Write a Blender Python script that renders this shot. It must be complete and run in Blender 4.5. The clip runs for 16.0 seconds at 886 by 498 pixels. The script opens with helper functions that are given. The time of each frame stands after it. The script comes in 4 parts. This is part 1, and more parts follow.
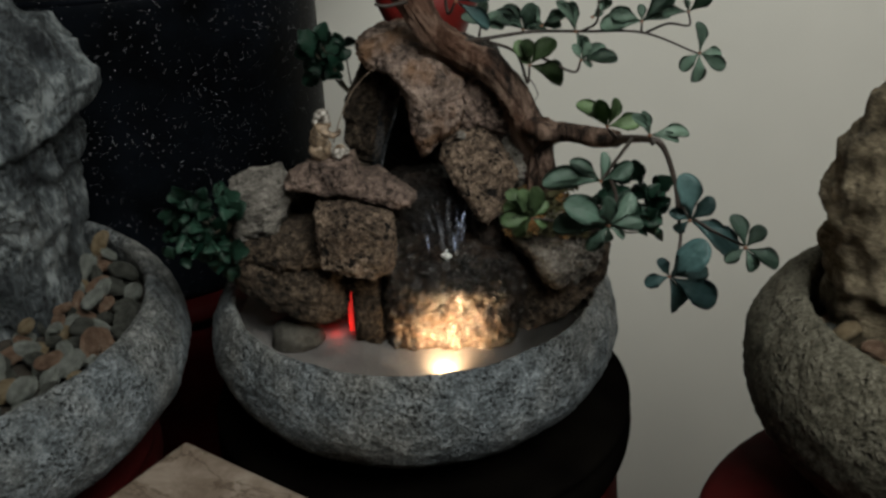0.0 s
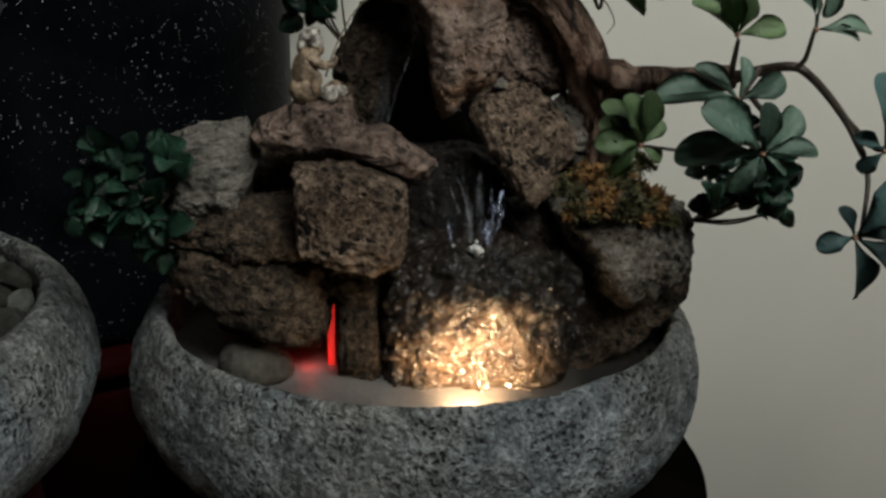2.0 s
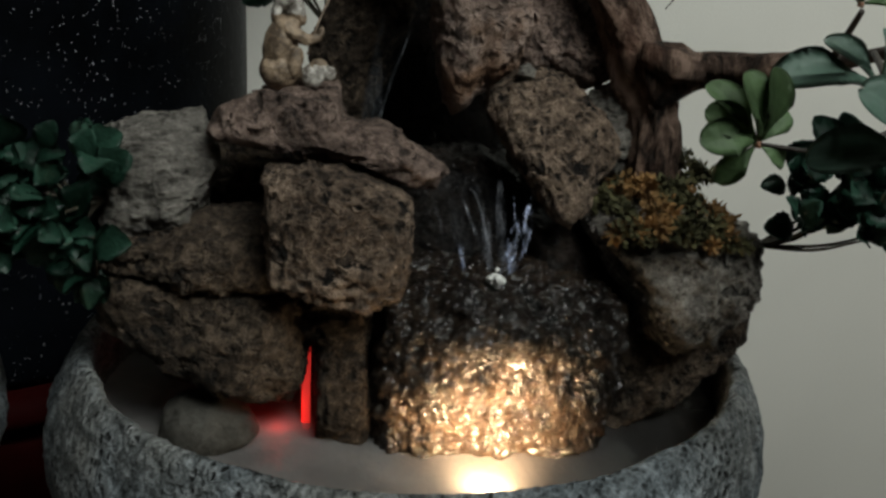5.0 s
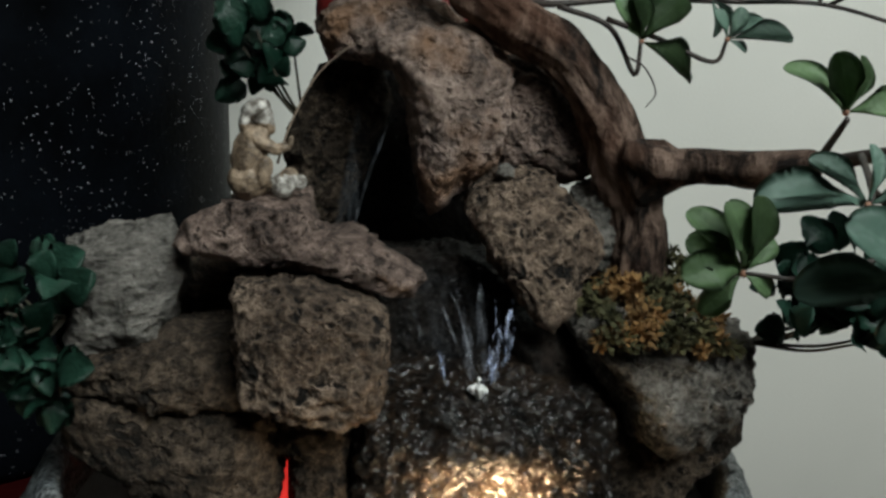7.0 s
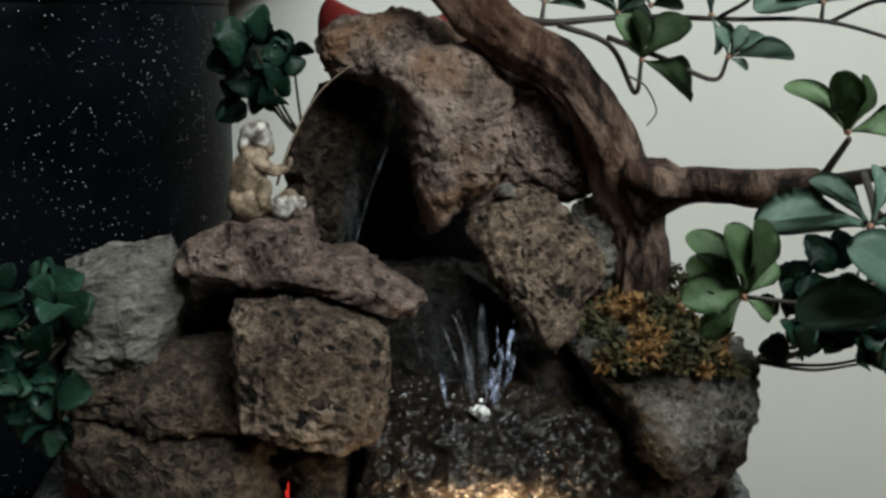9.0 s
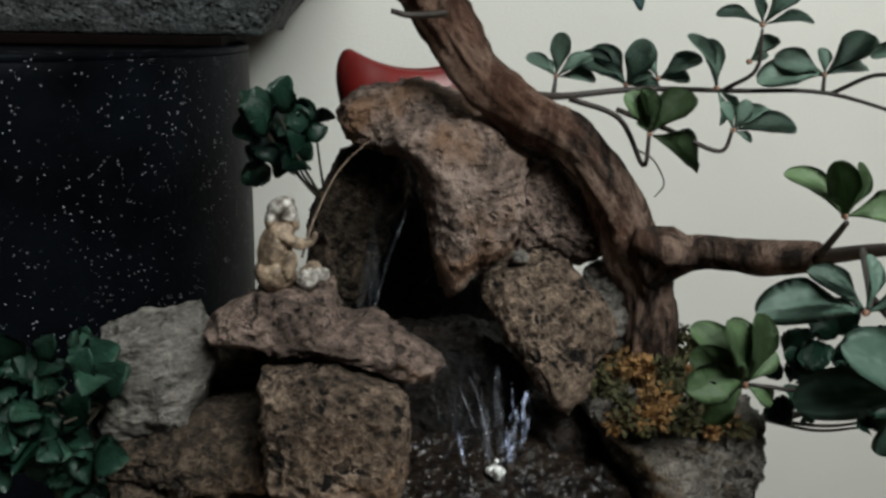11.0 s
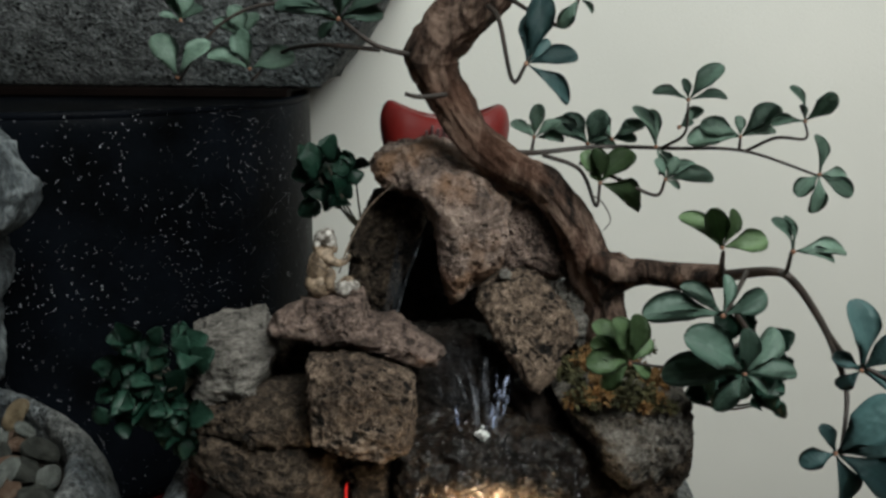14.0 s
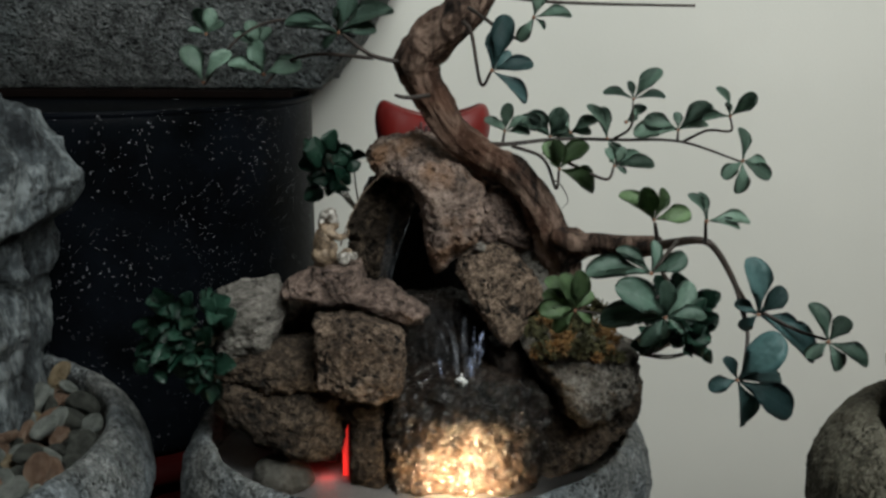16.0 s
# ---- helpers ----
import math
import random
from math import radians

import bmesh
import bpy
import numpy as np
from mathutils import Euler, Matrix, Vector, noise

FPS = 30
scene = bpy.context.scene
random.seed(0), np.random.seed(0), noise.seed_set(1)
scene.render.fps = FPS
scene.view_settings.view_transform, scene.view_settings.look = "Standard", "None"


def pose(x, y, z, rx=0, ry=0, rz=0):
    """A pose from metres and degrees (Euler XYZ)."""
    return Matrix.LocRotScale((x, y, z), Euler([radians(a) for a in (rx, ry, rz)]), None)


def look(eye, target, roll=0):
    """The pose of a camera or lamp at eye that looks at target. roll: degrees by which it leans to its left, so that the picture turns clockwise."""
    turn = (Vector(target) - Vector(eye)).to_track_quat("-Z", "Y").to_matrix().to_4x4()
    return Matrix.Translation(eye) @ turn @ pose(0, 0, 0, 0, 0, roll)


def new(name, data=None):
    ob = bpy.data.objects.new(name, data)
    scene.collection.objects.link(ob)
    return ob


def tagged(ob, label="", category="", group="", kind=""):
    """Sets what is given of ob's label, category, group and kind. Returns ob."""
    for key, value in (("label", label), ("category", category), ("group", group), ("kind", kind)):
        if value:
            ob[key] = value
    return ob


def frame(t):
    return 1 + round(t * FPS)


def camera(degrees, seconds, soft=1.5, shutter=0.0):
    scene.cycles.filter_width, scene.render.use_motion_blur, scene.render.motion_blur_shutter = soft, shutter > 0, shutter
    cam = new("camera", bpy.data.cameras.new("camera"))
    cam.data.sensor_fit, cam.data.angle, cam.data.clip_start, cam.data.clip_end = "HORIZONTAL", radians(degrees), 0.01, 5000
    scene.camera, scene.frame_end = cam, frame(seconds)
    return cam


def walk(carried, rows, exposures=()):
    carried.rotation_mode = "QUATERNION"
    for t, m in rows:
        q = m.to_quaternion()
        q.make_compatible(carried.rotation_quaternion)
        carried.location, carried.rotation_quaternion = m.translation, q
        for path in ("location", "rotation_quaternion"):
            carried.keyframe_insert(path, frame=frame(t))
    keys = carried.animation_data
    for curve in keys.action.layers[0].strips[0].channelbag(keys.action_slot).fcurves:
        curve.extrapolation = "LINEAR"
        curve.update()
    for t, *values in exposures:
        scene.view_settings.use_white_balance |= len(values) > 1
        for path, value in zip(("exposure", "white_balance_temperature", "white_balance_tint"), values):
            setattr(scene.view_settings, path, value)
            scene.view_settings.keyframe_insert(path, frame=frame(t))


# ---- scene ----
cam = camera(49.1, 16.0, 2.8)
METRES, EYE, TILT, LEAN, TURN = 0.9, 0.643, -27.0, 2.0, 0.0
ROWS = [
    (0.0, 0.0, 0.0, 0.0, -0.0, 0.0, -0.0),
    (0.5, -0.0057, 0.0915, -0.0292, -0.56, 4.17, -0.34),
    (1.0, -0.0199, 0.175, -0.0728, -1.55, 5.97, -0.74),
    (1.5, -0.0373, 0.2464, -0.0943, -2.8, 8.67, -0.89),
    (2.0, -0.0658, 0.3213, -0.1185, -3.73, 8.61, -1.7),
    (2.5, -0.0782, 0.376, -0.1289, -5.1, 8.76, -1.16),
    (3.0, -0.0873, 0.4208, -0.1322, -6.15, 8.3, -1.58),
    (5.5, -0.0981, 0.4868, -0.0753, -7.32, 10.75, -1.48),
    (6.0, -0.0872, 0.4893, -0.0578, -7.46, 11.63, -0.93),
    (6.5, -0.0875, 0.4941, -0.05, -6.97, 11.7, -0.71),
    (7.0, -0.0856, 0.4945, -0.0456, -7.11, 12.12, -0.59),
    (7.5, -0.0871, 0.4954, -0.0443, -7.04, 12.59, -0.89),
    (8.0, -0.0844, 0.4971, -0.0418, -7.04, 12.74, -0.79),
    (10.5, -0.0821, 0.4851, -0.0234, -6.08, 12.84, 0.1),
    (11.0, -0.0882, 0.4634, -0.0119, -5.86, 13.31, -0.35),
    (11.5, -0.092, 0.4407, -0.0053, -5.07, 13.49, -0.55),
    (12.0, -0.0877, 0.4188, -0.0116, -5.0, 13.52, -0.53),
    (12.5, -0.0845, 0.3896, -0.0218, -4.64, 13.5, -1.07),
    (13.0, -0.078, 0.3482, -0.0296, -3.9, 13.57, -1.05),
    (13.5, -0.0717, 0.3069, -0.0446, -2.92, 13.72, -1.49),
    (14.0, -0.0555, 0.2678, -0.0543, -2.15, 14.18, -1.77),
    (14.5, -0.0526, 0.2367, -0.0768, -1.83, 14.33, -2.11),
    (15.0, -0.0559, 0.1967, -0.0818, -1.57, 14.28, -1.61),
    (15.5, -0.05, 0.1613, -0.0976, -2.16, 14.25, -1.25),
    (16.0, -0.0469, 0.1313, -0.1104, -2.23, 14.12, -1.44),
]
walk(cam, [(t, pose(0, 0, EYE, TILT, LEAN, TURN) @ pose(METRES * x, METRES * y, METRES * z, 90 + pitch, roll, yaw)) for t, x, y, z, yaw, pitch, roll in ROWS],
     exposures=[(0.0, -0.56, 6850, 12), (3.0, -0.58, 6850, 12), (5.5, -0.55, 6500, 8), (8.0, 0.05, 6300, 7), (12.0, 0.0, 6500, 12), (14.0, -0.08, 6500, 10), (16.0, -0.24, 6500, 10)])

# ---- light ----
world = bpy.data.worlds.new("world")
scene.world = world
world.use_nodes = True
sky = world.node_tree.nodes.new("ShaderNodeTexSky")
sky.sky_type, sky.sun_disc = "NISHITA", False
sky.sun_elevation, sky.sun_rotation = radians(35), radians(200)
world.node_tree.links.new(sky.outputs[0], world.node_tree.nodes["Background"].inputs[0])
world.node_tree.nodes["Background"].inputs[1].default_value = 0.1


def lamp(name, kind, m, power, colour, size=0.1, size_y=None):
    data = bpy.data.lights.new(name, kind)
    data.energy, data.color = power, colour
    if kind == "AREA":
        data.shape, data.size, data.size_y = "RECTANGLE", size, size_y or size
    else:
        data.shadow_soft_size = size
    ob = new(name, data)
    ob.matrix_world = m
    return ob


WINDOW = 67.0
lamp("window_light", "AREA", look((0.58, -0.39, 1.72), (0.0, 1.1, 0.25)), WINDOW, (0.95, 1.0, 0.96), 1.2, 0.9)
spot = lamp("pool_lamp_light", "SPOT", look((-0.016, 0.768, 0.113), (-0.012, 0.83, 0.124)), 17.0, (1.0, 0.66, 0.36), 0.011)
spot.data.spot_size, spot.data.spot_blend = radians(88), 1.0
lamp("pool_lamp_spill", "POINT", pose(-0.018, 0.793, 0.117), 0.22, (1.0, 0.74, 0.45), 0.01)
lamp("red_lamp_light", "POINT", pose(-0.13, 0.862, 0.114), 0.018, (1.0, 0.04, 0.03), 0.008)

# ---- materials ----


class Nodes:
    """A small builder of node materials."""

    def __init__(self, name):
        self.mat = bpy.data.materials.new(name)
        self.mat.use_nodes = True
        self.tree = self.mat.node_tree
        self.bsdf = self.tree.nodes["Principled BSDF"]
        self.coord = self.tree.nodes.new("ShaderNodeTexCoord").outputs["Object"]

    def node(self, kind, **inputs):
        n = self.tree.nodes.new(kind)
        for key, value in inputs.items():
            self.put(n.inputs[key.replace("_", " ")], value)
        return n

    def put(self, socket, value):
        if isinstance(value, bpy.types.NodeSocket):
            self.tree.links.new(value, socket)
        else:
            socket.default_value = value

    def noise(self, scale, detail=6.0, rough=0.6, vector=None, distort=0.0):
        n = self.node("ShaderNodeTexNoise", Scale=scale, Detail=detail, Roughness=rough, Distortion=distort)
        self.put(n.inputs["Vector"], vector or self.coord)
        return n.outputs["Fac"]

    def cells(self, scale, vector=None, feature="F1"):
        n = self.node("ShaderNodeTexVoronoi", Scale=scale)
        n.feature = feature
        self.put(n.inputs["Vector"], vector or self.coord)
        return n.outputs["Distance"]

    def ramp(self, fac, *stops):
        n = self.node("ShaderNodeValToRGB")
        el = n.color_ramp.elements
        while len(el) < len(stops):
            el.new(0.5)
        for e, (p, c) in zip(el, stops):
            e.position, e.color = p, (*c, 1) if isinstance(c, tuple) else (c, c, c, 1)
        self.put(n.inputs["Fac"], fac)
        return n.outputs["Color"]

    def mix(self, fac, a, b, mode="MIX"):
        n = self.node("ShaderNodeMix")
        n.data_type, n.blend_type = "RGBA", mode
        for socket, value in zip((n.inputs[0], n.inputs[6], n.inputs[7]), (fac, a, b)):
            self.put(socket, (*value, 1) if isinstance(value, tuple) else value)
        return n.outputs[2]

    def maths(self, op, a, b=0.0):
        n = self.node("ShaderNodeMath")
        n.operation = op
        self.put(n.inputs[0], a)
        self.put(n.inputs[1], b)
        return n.outputs[0]

    def stretch(self, x, y, z):
        n = self.node("ShaderNodeMapping")
        self.put(n.inputs["Vector"], self.coord)
        n.inputs["Scale"].default_value = (x, y, z)
        return n.outputs["Vector"]

    def bump(self, height, distance, strength=1.0, normal=None):
        n = self.node("ShaderNodeBump", Strength=strength, Distance=distance, Height=height)
        if normal:
            self.put(n.inputs["Normal"], normal)
        return n.outputs["Normal"]

    def done(self, colour, rough=0.7, normal=None, **more):
        self.put(self.bsdf.inputs["Base Color"], (*colour, 1) if isinstance(colour, tuple) else colour)
        self.put(self.bsdf.inputs["Roughness"], rough)
        if normal:
            self.put(self.bsdf.inputs["Normal"], normal)
        for key, value in more.items():
            self.put(self.bsdf.inputs[key.replace("_", " ")], value)
        return self.mat


def stone(name, dark, mid, light, pit=220, pits=0.5, wet=0.0, scale=26, moss=None, layers=False, punch=1.0, upright=False, gate=0.44, worm=0.0, even=0.55, relief=0.007, ripple=0.0062, coarse=1.0):
    """Rough stone: broad tone, grain, pits with their shade painted dark, and fine relief."""
    n = Nodes(name)
    broad = n.noise(scale, 5, 0.65)
    vec = n.stretch(0.7, 0.7, 2.2) if layers else n.stretch(1.0, 1.0, 0.35) if upright else None
    grain = n.noise(170, 8, 0.75, vec)
    tone = n.ramp(n.maths("ADD", n.maths("MULTIPLY", broad, even), n.maths("MULTIPLY", grain, 1 - even)), (0.5 - 0.15 / punch, dark), (0.5, mid), (0.5 + 0.15 / punch, light))
    warp = n.node("ShaderNodeVectorMath")
    warp.operation = "MULTIPLY_ADD"
    colour_noise = n.node("ShaderNodeTexNoise", Scale=90.0, Detail=3.0)
    n.put(colour_noise.inputs["Vector"], n.coord)
    for socket, value in zip(warp.inputs, (colour_noise.outputs["Color"], (0.012, 0.012, 0.012), n.coord)):
        n.put(socket, value)
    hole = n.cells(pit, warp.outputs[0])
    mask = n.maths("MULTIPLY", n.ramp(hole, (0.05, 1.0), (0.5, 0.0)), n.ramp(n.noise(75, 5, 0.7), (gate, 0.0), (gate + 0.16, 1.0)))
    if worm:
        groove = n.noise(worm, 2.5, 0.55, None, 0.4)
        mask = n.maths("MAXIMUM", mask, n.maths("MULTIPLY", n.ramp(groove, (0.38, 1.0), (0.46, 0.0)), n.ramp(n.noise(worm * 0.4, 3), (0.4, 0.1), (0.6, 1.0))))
    # Hollows go near black: their shade is put into the colour.
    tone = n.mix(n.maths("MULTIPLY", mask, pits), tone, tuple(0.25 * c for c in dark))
    if moss:
        tone = n.mix(n.ramp(n.noise(18, 4), (0.48, 0.0), (0.62, 0.75)), tone, moss)
    height = n.maths("SUBTRACT", n.maths("ADD", n.maths("MULTIPLY", grain, 0.9), n.maths("MULTIPLY", n.noise(60, 6), 0.7)), n.maths("MULTIPLY", mask, 0.9))
    normal = n.bump(height, relief, 1.0)
    rough = n.ramp(n.noise(35, 3), (0.35, 0.3 if wet else 0.8), (0.65, 0.55 if wet else 0.95))
    if wet:
        n.put(n.bsdf.inputs["Coat Normal"], n.bump(n.maths("ADD", n.noise(190 * coarse, 2 + coarse, 0.6), n.maths("MULTIPLY", n.noise(80 * coarse, 2 + coarse), 1.2)), ripple, 1.0))
    return n.done(tone, rough, normal, Specular_IOR_Level=0.12 if wet else 0.25, Coat_Weight=wet, Coat_Roughness=0.14 if wet > 0.9 else 0.05)


def cast_stone(name, dark, mid, light, tint, pit=250, holes=0.9, relief=0.0065):
    """Cast stone: granular skin, mottled tone and clusters of small pits, dark shade painted into them."""
    n = Nodes(name)
    grain, mottle = n.noise(300, 4, 0.7), n.noise(60, 5, 0.65)
    tone = n.ramp(n.maths("ADD", n.maths("MULTIPLY", grain, 0.5), n.maths("MULTIPLY", mottle, 0.5)), (0.36, dark), (0.49, mid), (0.64, light))
    tone = n.mix(n.ramp(n.noise(7, 4, 0.6), (0.42, 0.0), (0.6, 0.85)), tone, n.mix(1.0, tone, tint, "MULTIPLY"))
    warp = n.node("ShaderNodeVectorMath")
    warp.operation = "MULTIPLY_ADD"
    jitter = n.node("ShaderNodeTexNoise", Scale=140.0, Detail=2.0)
    n.put(jitter.inputs["Vector"], n.coord)
    for socket, value in zip(warp.inputs, (jitter.outputs["Color"], (0.006, 0.006, 0.006), n.coord)):
        n.put(socket, value)
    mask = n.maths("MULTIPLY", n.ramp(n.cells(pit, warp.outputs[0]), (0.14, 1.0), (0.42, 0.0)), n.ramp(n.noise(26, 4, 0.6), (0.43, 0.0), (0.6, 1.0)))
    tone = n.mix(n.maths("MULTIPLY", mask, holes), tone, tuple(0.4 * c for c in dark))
    lumps = n.maths("MULTIPLY", n.cells(170, warp.outputs[0]), -0.5)
    height = n.maths("ADD", n.maths("ADD", n.maths("MULTIPLY", grain, 0.6), n.maths("MULTIPLY", mottle, 0.8)), n.maths("SUBTRACT", lumps, n.maths("MULTIPLY", mask, 0.8)))
    return n.done(tone, 0.88, n.bump(height, relief, 1.0), Specular_IOR_Level=0.25)


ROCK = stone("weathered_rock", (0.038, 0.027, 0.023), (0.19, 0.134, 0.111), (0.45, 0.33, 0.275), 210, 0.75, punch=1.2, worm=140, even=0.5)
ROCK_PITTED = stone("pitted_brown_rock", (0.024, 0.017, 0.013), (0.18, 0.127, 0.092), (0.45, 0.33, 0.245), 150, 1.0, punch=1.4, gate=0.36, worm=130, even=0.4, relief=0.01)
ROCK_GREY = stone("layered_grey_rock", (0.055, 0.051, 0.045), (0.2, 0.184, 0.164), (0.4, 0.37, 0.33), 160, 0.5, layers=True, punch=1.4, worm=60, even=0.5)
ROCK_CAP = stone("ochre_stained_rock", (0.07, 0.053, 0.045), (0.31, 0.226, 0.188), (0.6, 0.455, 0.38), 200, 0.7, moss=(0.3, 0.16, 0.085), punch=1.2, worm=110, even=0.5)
# Wet rock, near black because the cave's shade is in its colour too.
ROCK_WET_SHADE = stone("wet_shade_dark_rock", (0.0025, 0.0019, 0.0016), (0.011, 0.008, 0.0064), (0.045, 0.033, 0.027), 190, 0.8, wet=0.3, worm=90)
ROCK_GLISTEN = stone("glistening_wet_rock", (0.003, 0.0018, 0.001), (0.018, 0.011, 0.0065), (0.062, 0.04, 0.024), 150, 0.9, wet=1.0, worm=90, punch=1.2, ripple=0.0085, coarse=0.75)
ROCK_MOSSY = stone("smooth_grey_brown_rock", (0.03, 0.027, 0.023), (0.19, 0.171, 0.149), (0.44, 0.405, 0.36), 200, 0.85, punch=1.35, even=0.45, gate=0.42, worm=120)
# Damp rock, with the shade low in the pile put into its colour too.
ROCK_LOW = stone("damp_shaded_brown_rock", (0.009, 0.0065, 0.0045), (0.055, 0.039, 0.027), (0.185, 0.136, 0.098), 200, 0.9, punch=1.3, worm=110, even=0.4)
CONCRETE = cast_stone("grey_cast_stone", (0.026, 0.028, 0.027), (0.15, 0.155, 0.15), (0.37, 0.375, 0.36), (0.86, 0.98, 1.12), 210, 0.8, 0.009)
# Grey cast stone, darkened for the shade on the planter's flared front.
TRAY_STONE = cast_stone("shade_darkened_cast_stone", (0.02, 0.021, 0.021), (0.13, 0.138, 0.138), (0.34, 0.357, 0.355), (0.95, 1.03, 1.05), 130, 1.0, 0.012)
CONCRETE_BROWN = cast_stone("brown_cast_stone", (0.03, 0.027, 0.019), (0.105, 0.097, 0.072), (0.215, 0.2, 0.158), (0.85, 0.85, 0.85), 160, 0.5, 0.005)
UPRIGHT_GREY = stone("blue_grey_upright_rock", (0.014, 0.017, 0.02), (0.075, 0.088, 0.095), (0.27, 0.3, 0.31), 90, 0.5, scale=18, punch=1.5, upright=True, worm=40)
UPRIGHT_BROWN = stone("brown_upright_rock", (0.03, 0.023, 0.014), (0.17, 0.137, 0.09), (0.4, 0.335, 0.235), 90, 0.4, scale=12, layers=True, punch=1.2)
PALE_STONE = stone("pale_river_stone", (0.03, 0.028, 0.024), (0.075, 0.07, 0.06), (0.13, 0.125, 0.11), 60, 0.3)


def wall_paint():
    n = Nodes("cream_wall_paint")
    tone = n.ramp(n.noise(1.2, 4), (0.35, (0.66, 0.65, 0.6)), (0.65, (0.73, 0.715, 0.66)))
    return n.done(tone, 0.75, n.bump(n.noise(260, 5), 0.0012, 0.5), Specular_IOR_Level=0.2)


def black_glaze():
    n = Nodes("black_speckled_glaze")
    vec = n.coord
    spot = n.node("ShaderNodeTexVoronoi", Scale=460.0)
    n.put(spot.inputs["Vector"], vec)
    pick = n.maths("GREATER_THAN", n.node("ShaderNodeSeparateColor", Color=spot.outputs["Color"]).outputs[0], 0.9)
    fleck = n.maths("MULTIPLY", n.maths("LESS_THAN", spot.outputs["Distance"], n.maths("MULTIPLY", n.noise(60, 2), 0.5)), pick)
    fleck = n.maths("MULTIPLY", fleck, n.ramp(n.noise(16, 4), (0.4, 0.03), (0.66, 0.8)))
    base = n.ramp(n.noise(9, 4), (0.35, (0.001, 0.0012, 0.0015)), (0.7, (0.004, 0.0052, 0.0075)))
    return n.done(n.mix(fleck, base, (0.62, 0.65, 0.68)), 0.4, n.bump(n.noise(130, 4), 0.002, 0.25), Specular_IOR_Level=0.02)


def lacquer(name, a, b, rough=0.25, gloss=0.5):
    n = Nodes(name)
    return n.done(n.ramp(n.noise(14, 5), (0.35, a), (0.65, b)), n.ramp(n.noise(30, 4), (0.3, rough), (0.7, rough + 0.2)), n.bump(n.noise(90, 3), 0.0008, 0.4), Specular_IOR_Level=gloss)


def bark():
    n = Nodes("furrowed_brown_bark")
    ridge = n.noise(55, 8, 0.7, n.stretch(1, 1, 0.35), 0.6)
    tone = n.ramp(ridge, (0.42, (0.006, 0.004, 0.003)), (0.5, (0.055, 0.034, 0.025)), (0.6, (0.18, 0.122, 0.094)))
    tone = n.mix(n.ramp(n.noise(16, 3), (0.5, 0.0), (0.7, 0.5)), tone, (0.11, 0.05, 0.03))
    height = n.maths("ADD", ridge, n.maths("MULTIPLY", n.noise(260, 5), 0.4))
    return n.done(tone, 0.85, n.bump(height, 0.008, 1.0), Specular_IOR_Level=0.2)


def foliage(name, a, b, gloss=0.55):
    n = Nodes(name)
    own = n.node("ShaderNodeObjectInfo").outputs["Random"]
    tone = n.mix(own, a, b)
    tone = n.mix(n.ramp(n.noise(5, 4), (0.4, 0.0), (0.7, 0.45)), tone, tuple(0.6 * c for c in a))
    vein = n.maths("ABSOLUTE", n.node("ShaderNodeSeparateXYZ", Vector=n.coord).outputs[0])
    tone = n.mix(n.ramp(vein, (0.0, 0.2), (0.03, 0.0)), tone, tuple(min(1, 1.5 * c) for c in b))
    return n.done(tone, gloss, n.bump(n.noise(3, 2), 0.02, 0.15), Specular_IOR_Level=0.35)


def plain(name, a, b, scale=60, rough=0.6, depth=0.001, **more):
    n = Nodes(name)
    return n.done(n.ramp(n.noise(scale, 5), (0.35, a), (0.65, b)), rough, n.bump(n.noise(scale * 3, 5), depth, 0.7), **more)


WALL, GLAZE, BARK = wall_paint(), black_glaze(), bark()
RED = lacquer("red_lacquer", (0.085, 0.005, 0.004), (0.15, 0.01, 0.008), 0.34)
# Board nearly black: shade of the gap under the planter is in its colour.
BOARD = lacquer("shade_blackened_board", (0.0015, 0.0008, 0.0006), (0.004, 0.002, 0.0016), 0.7, 0.05)
RED_DARK = lacquer("dark_red_fabric", (0.022, 0.002, 0.002), (0.042, 0.004, 0.004), 0.6, 0.04)
BLACK = lacquer("black_lacquer", (0.0015, 0.0012, 0.0012), (0.0035, 0.003, 0.0025), 0.6, 0.0)
LEAF = {
    "mid": foliage("grey_green_leaf", (0.082, 0.14, 0.105), (0.135, 0.21, 0.16)),
    "dark": foliage("dark_green_leaf", (0.06, 0.11, 0.084), (0.11, 0.175, 0.135)),
    "blue": foliage("blue_green_leaf", (0.04, 0.094, 0.096), (0.066, 0.13, 0.128)),
    "light": foliage("fresh_green_leaf", (0.075, 0.13, 0.055), (0.115, 0.185, 0.085)),
    "ivy": foliage("ivy_leaf_green", (0.007, 0.031, 0.019), (0.028, 0.074, 0.05), 0.4),
}
STEM = plain("green_brown_stem", (0.03, 0.026, 0.016), (0.06, 0.05, 0.03), 90)
TWIG = plain("dark_twig", (0.009, 0.006, 0.004), (0.03, 0.019, 0.014), 120)
BUD = plain("orange_brown_leaf_base", (0.12, 0.06, 0.035), (0.26, 0.13, 0.08), 200)


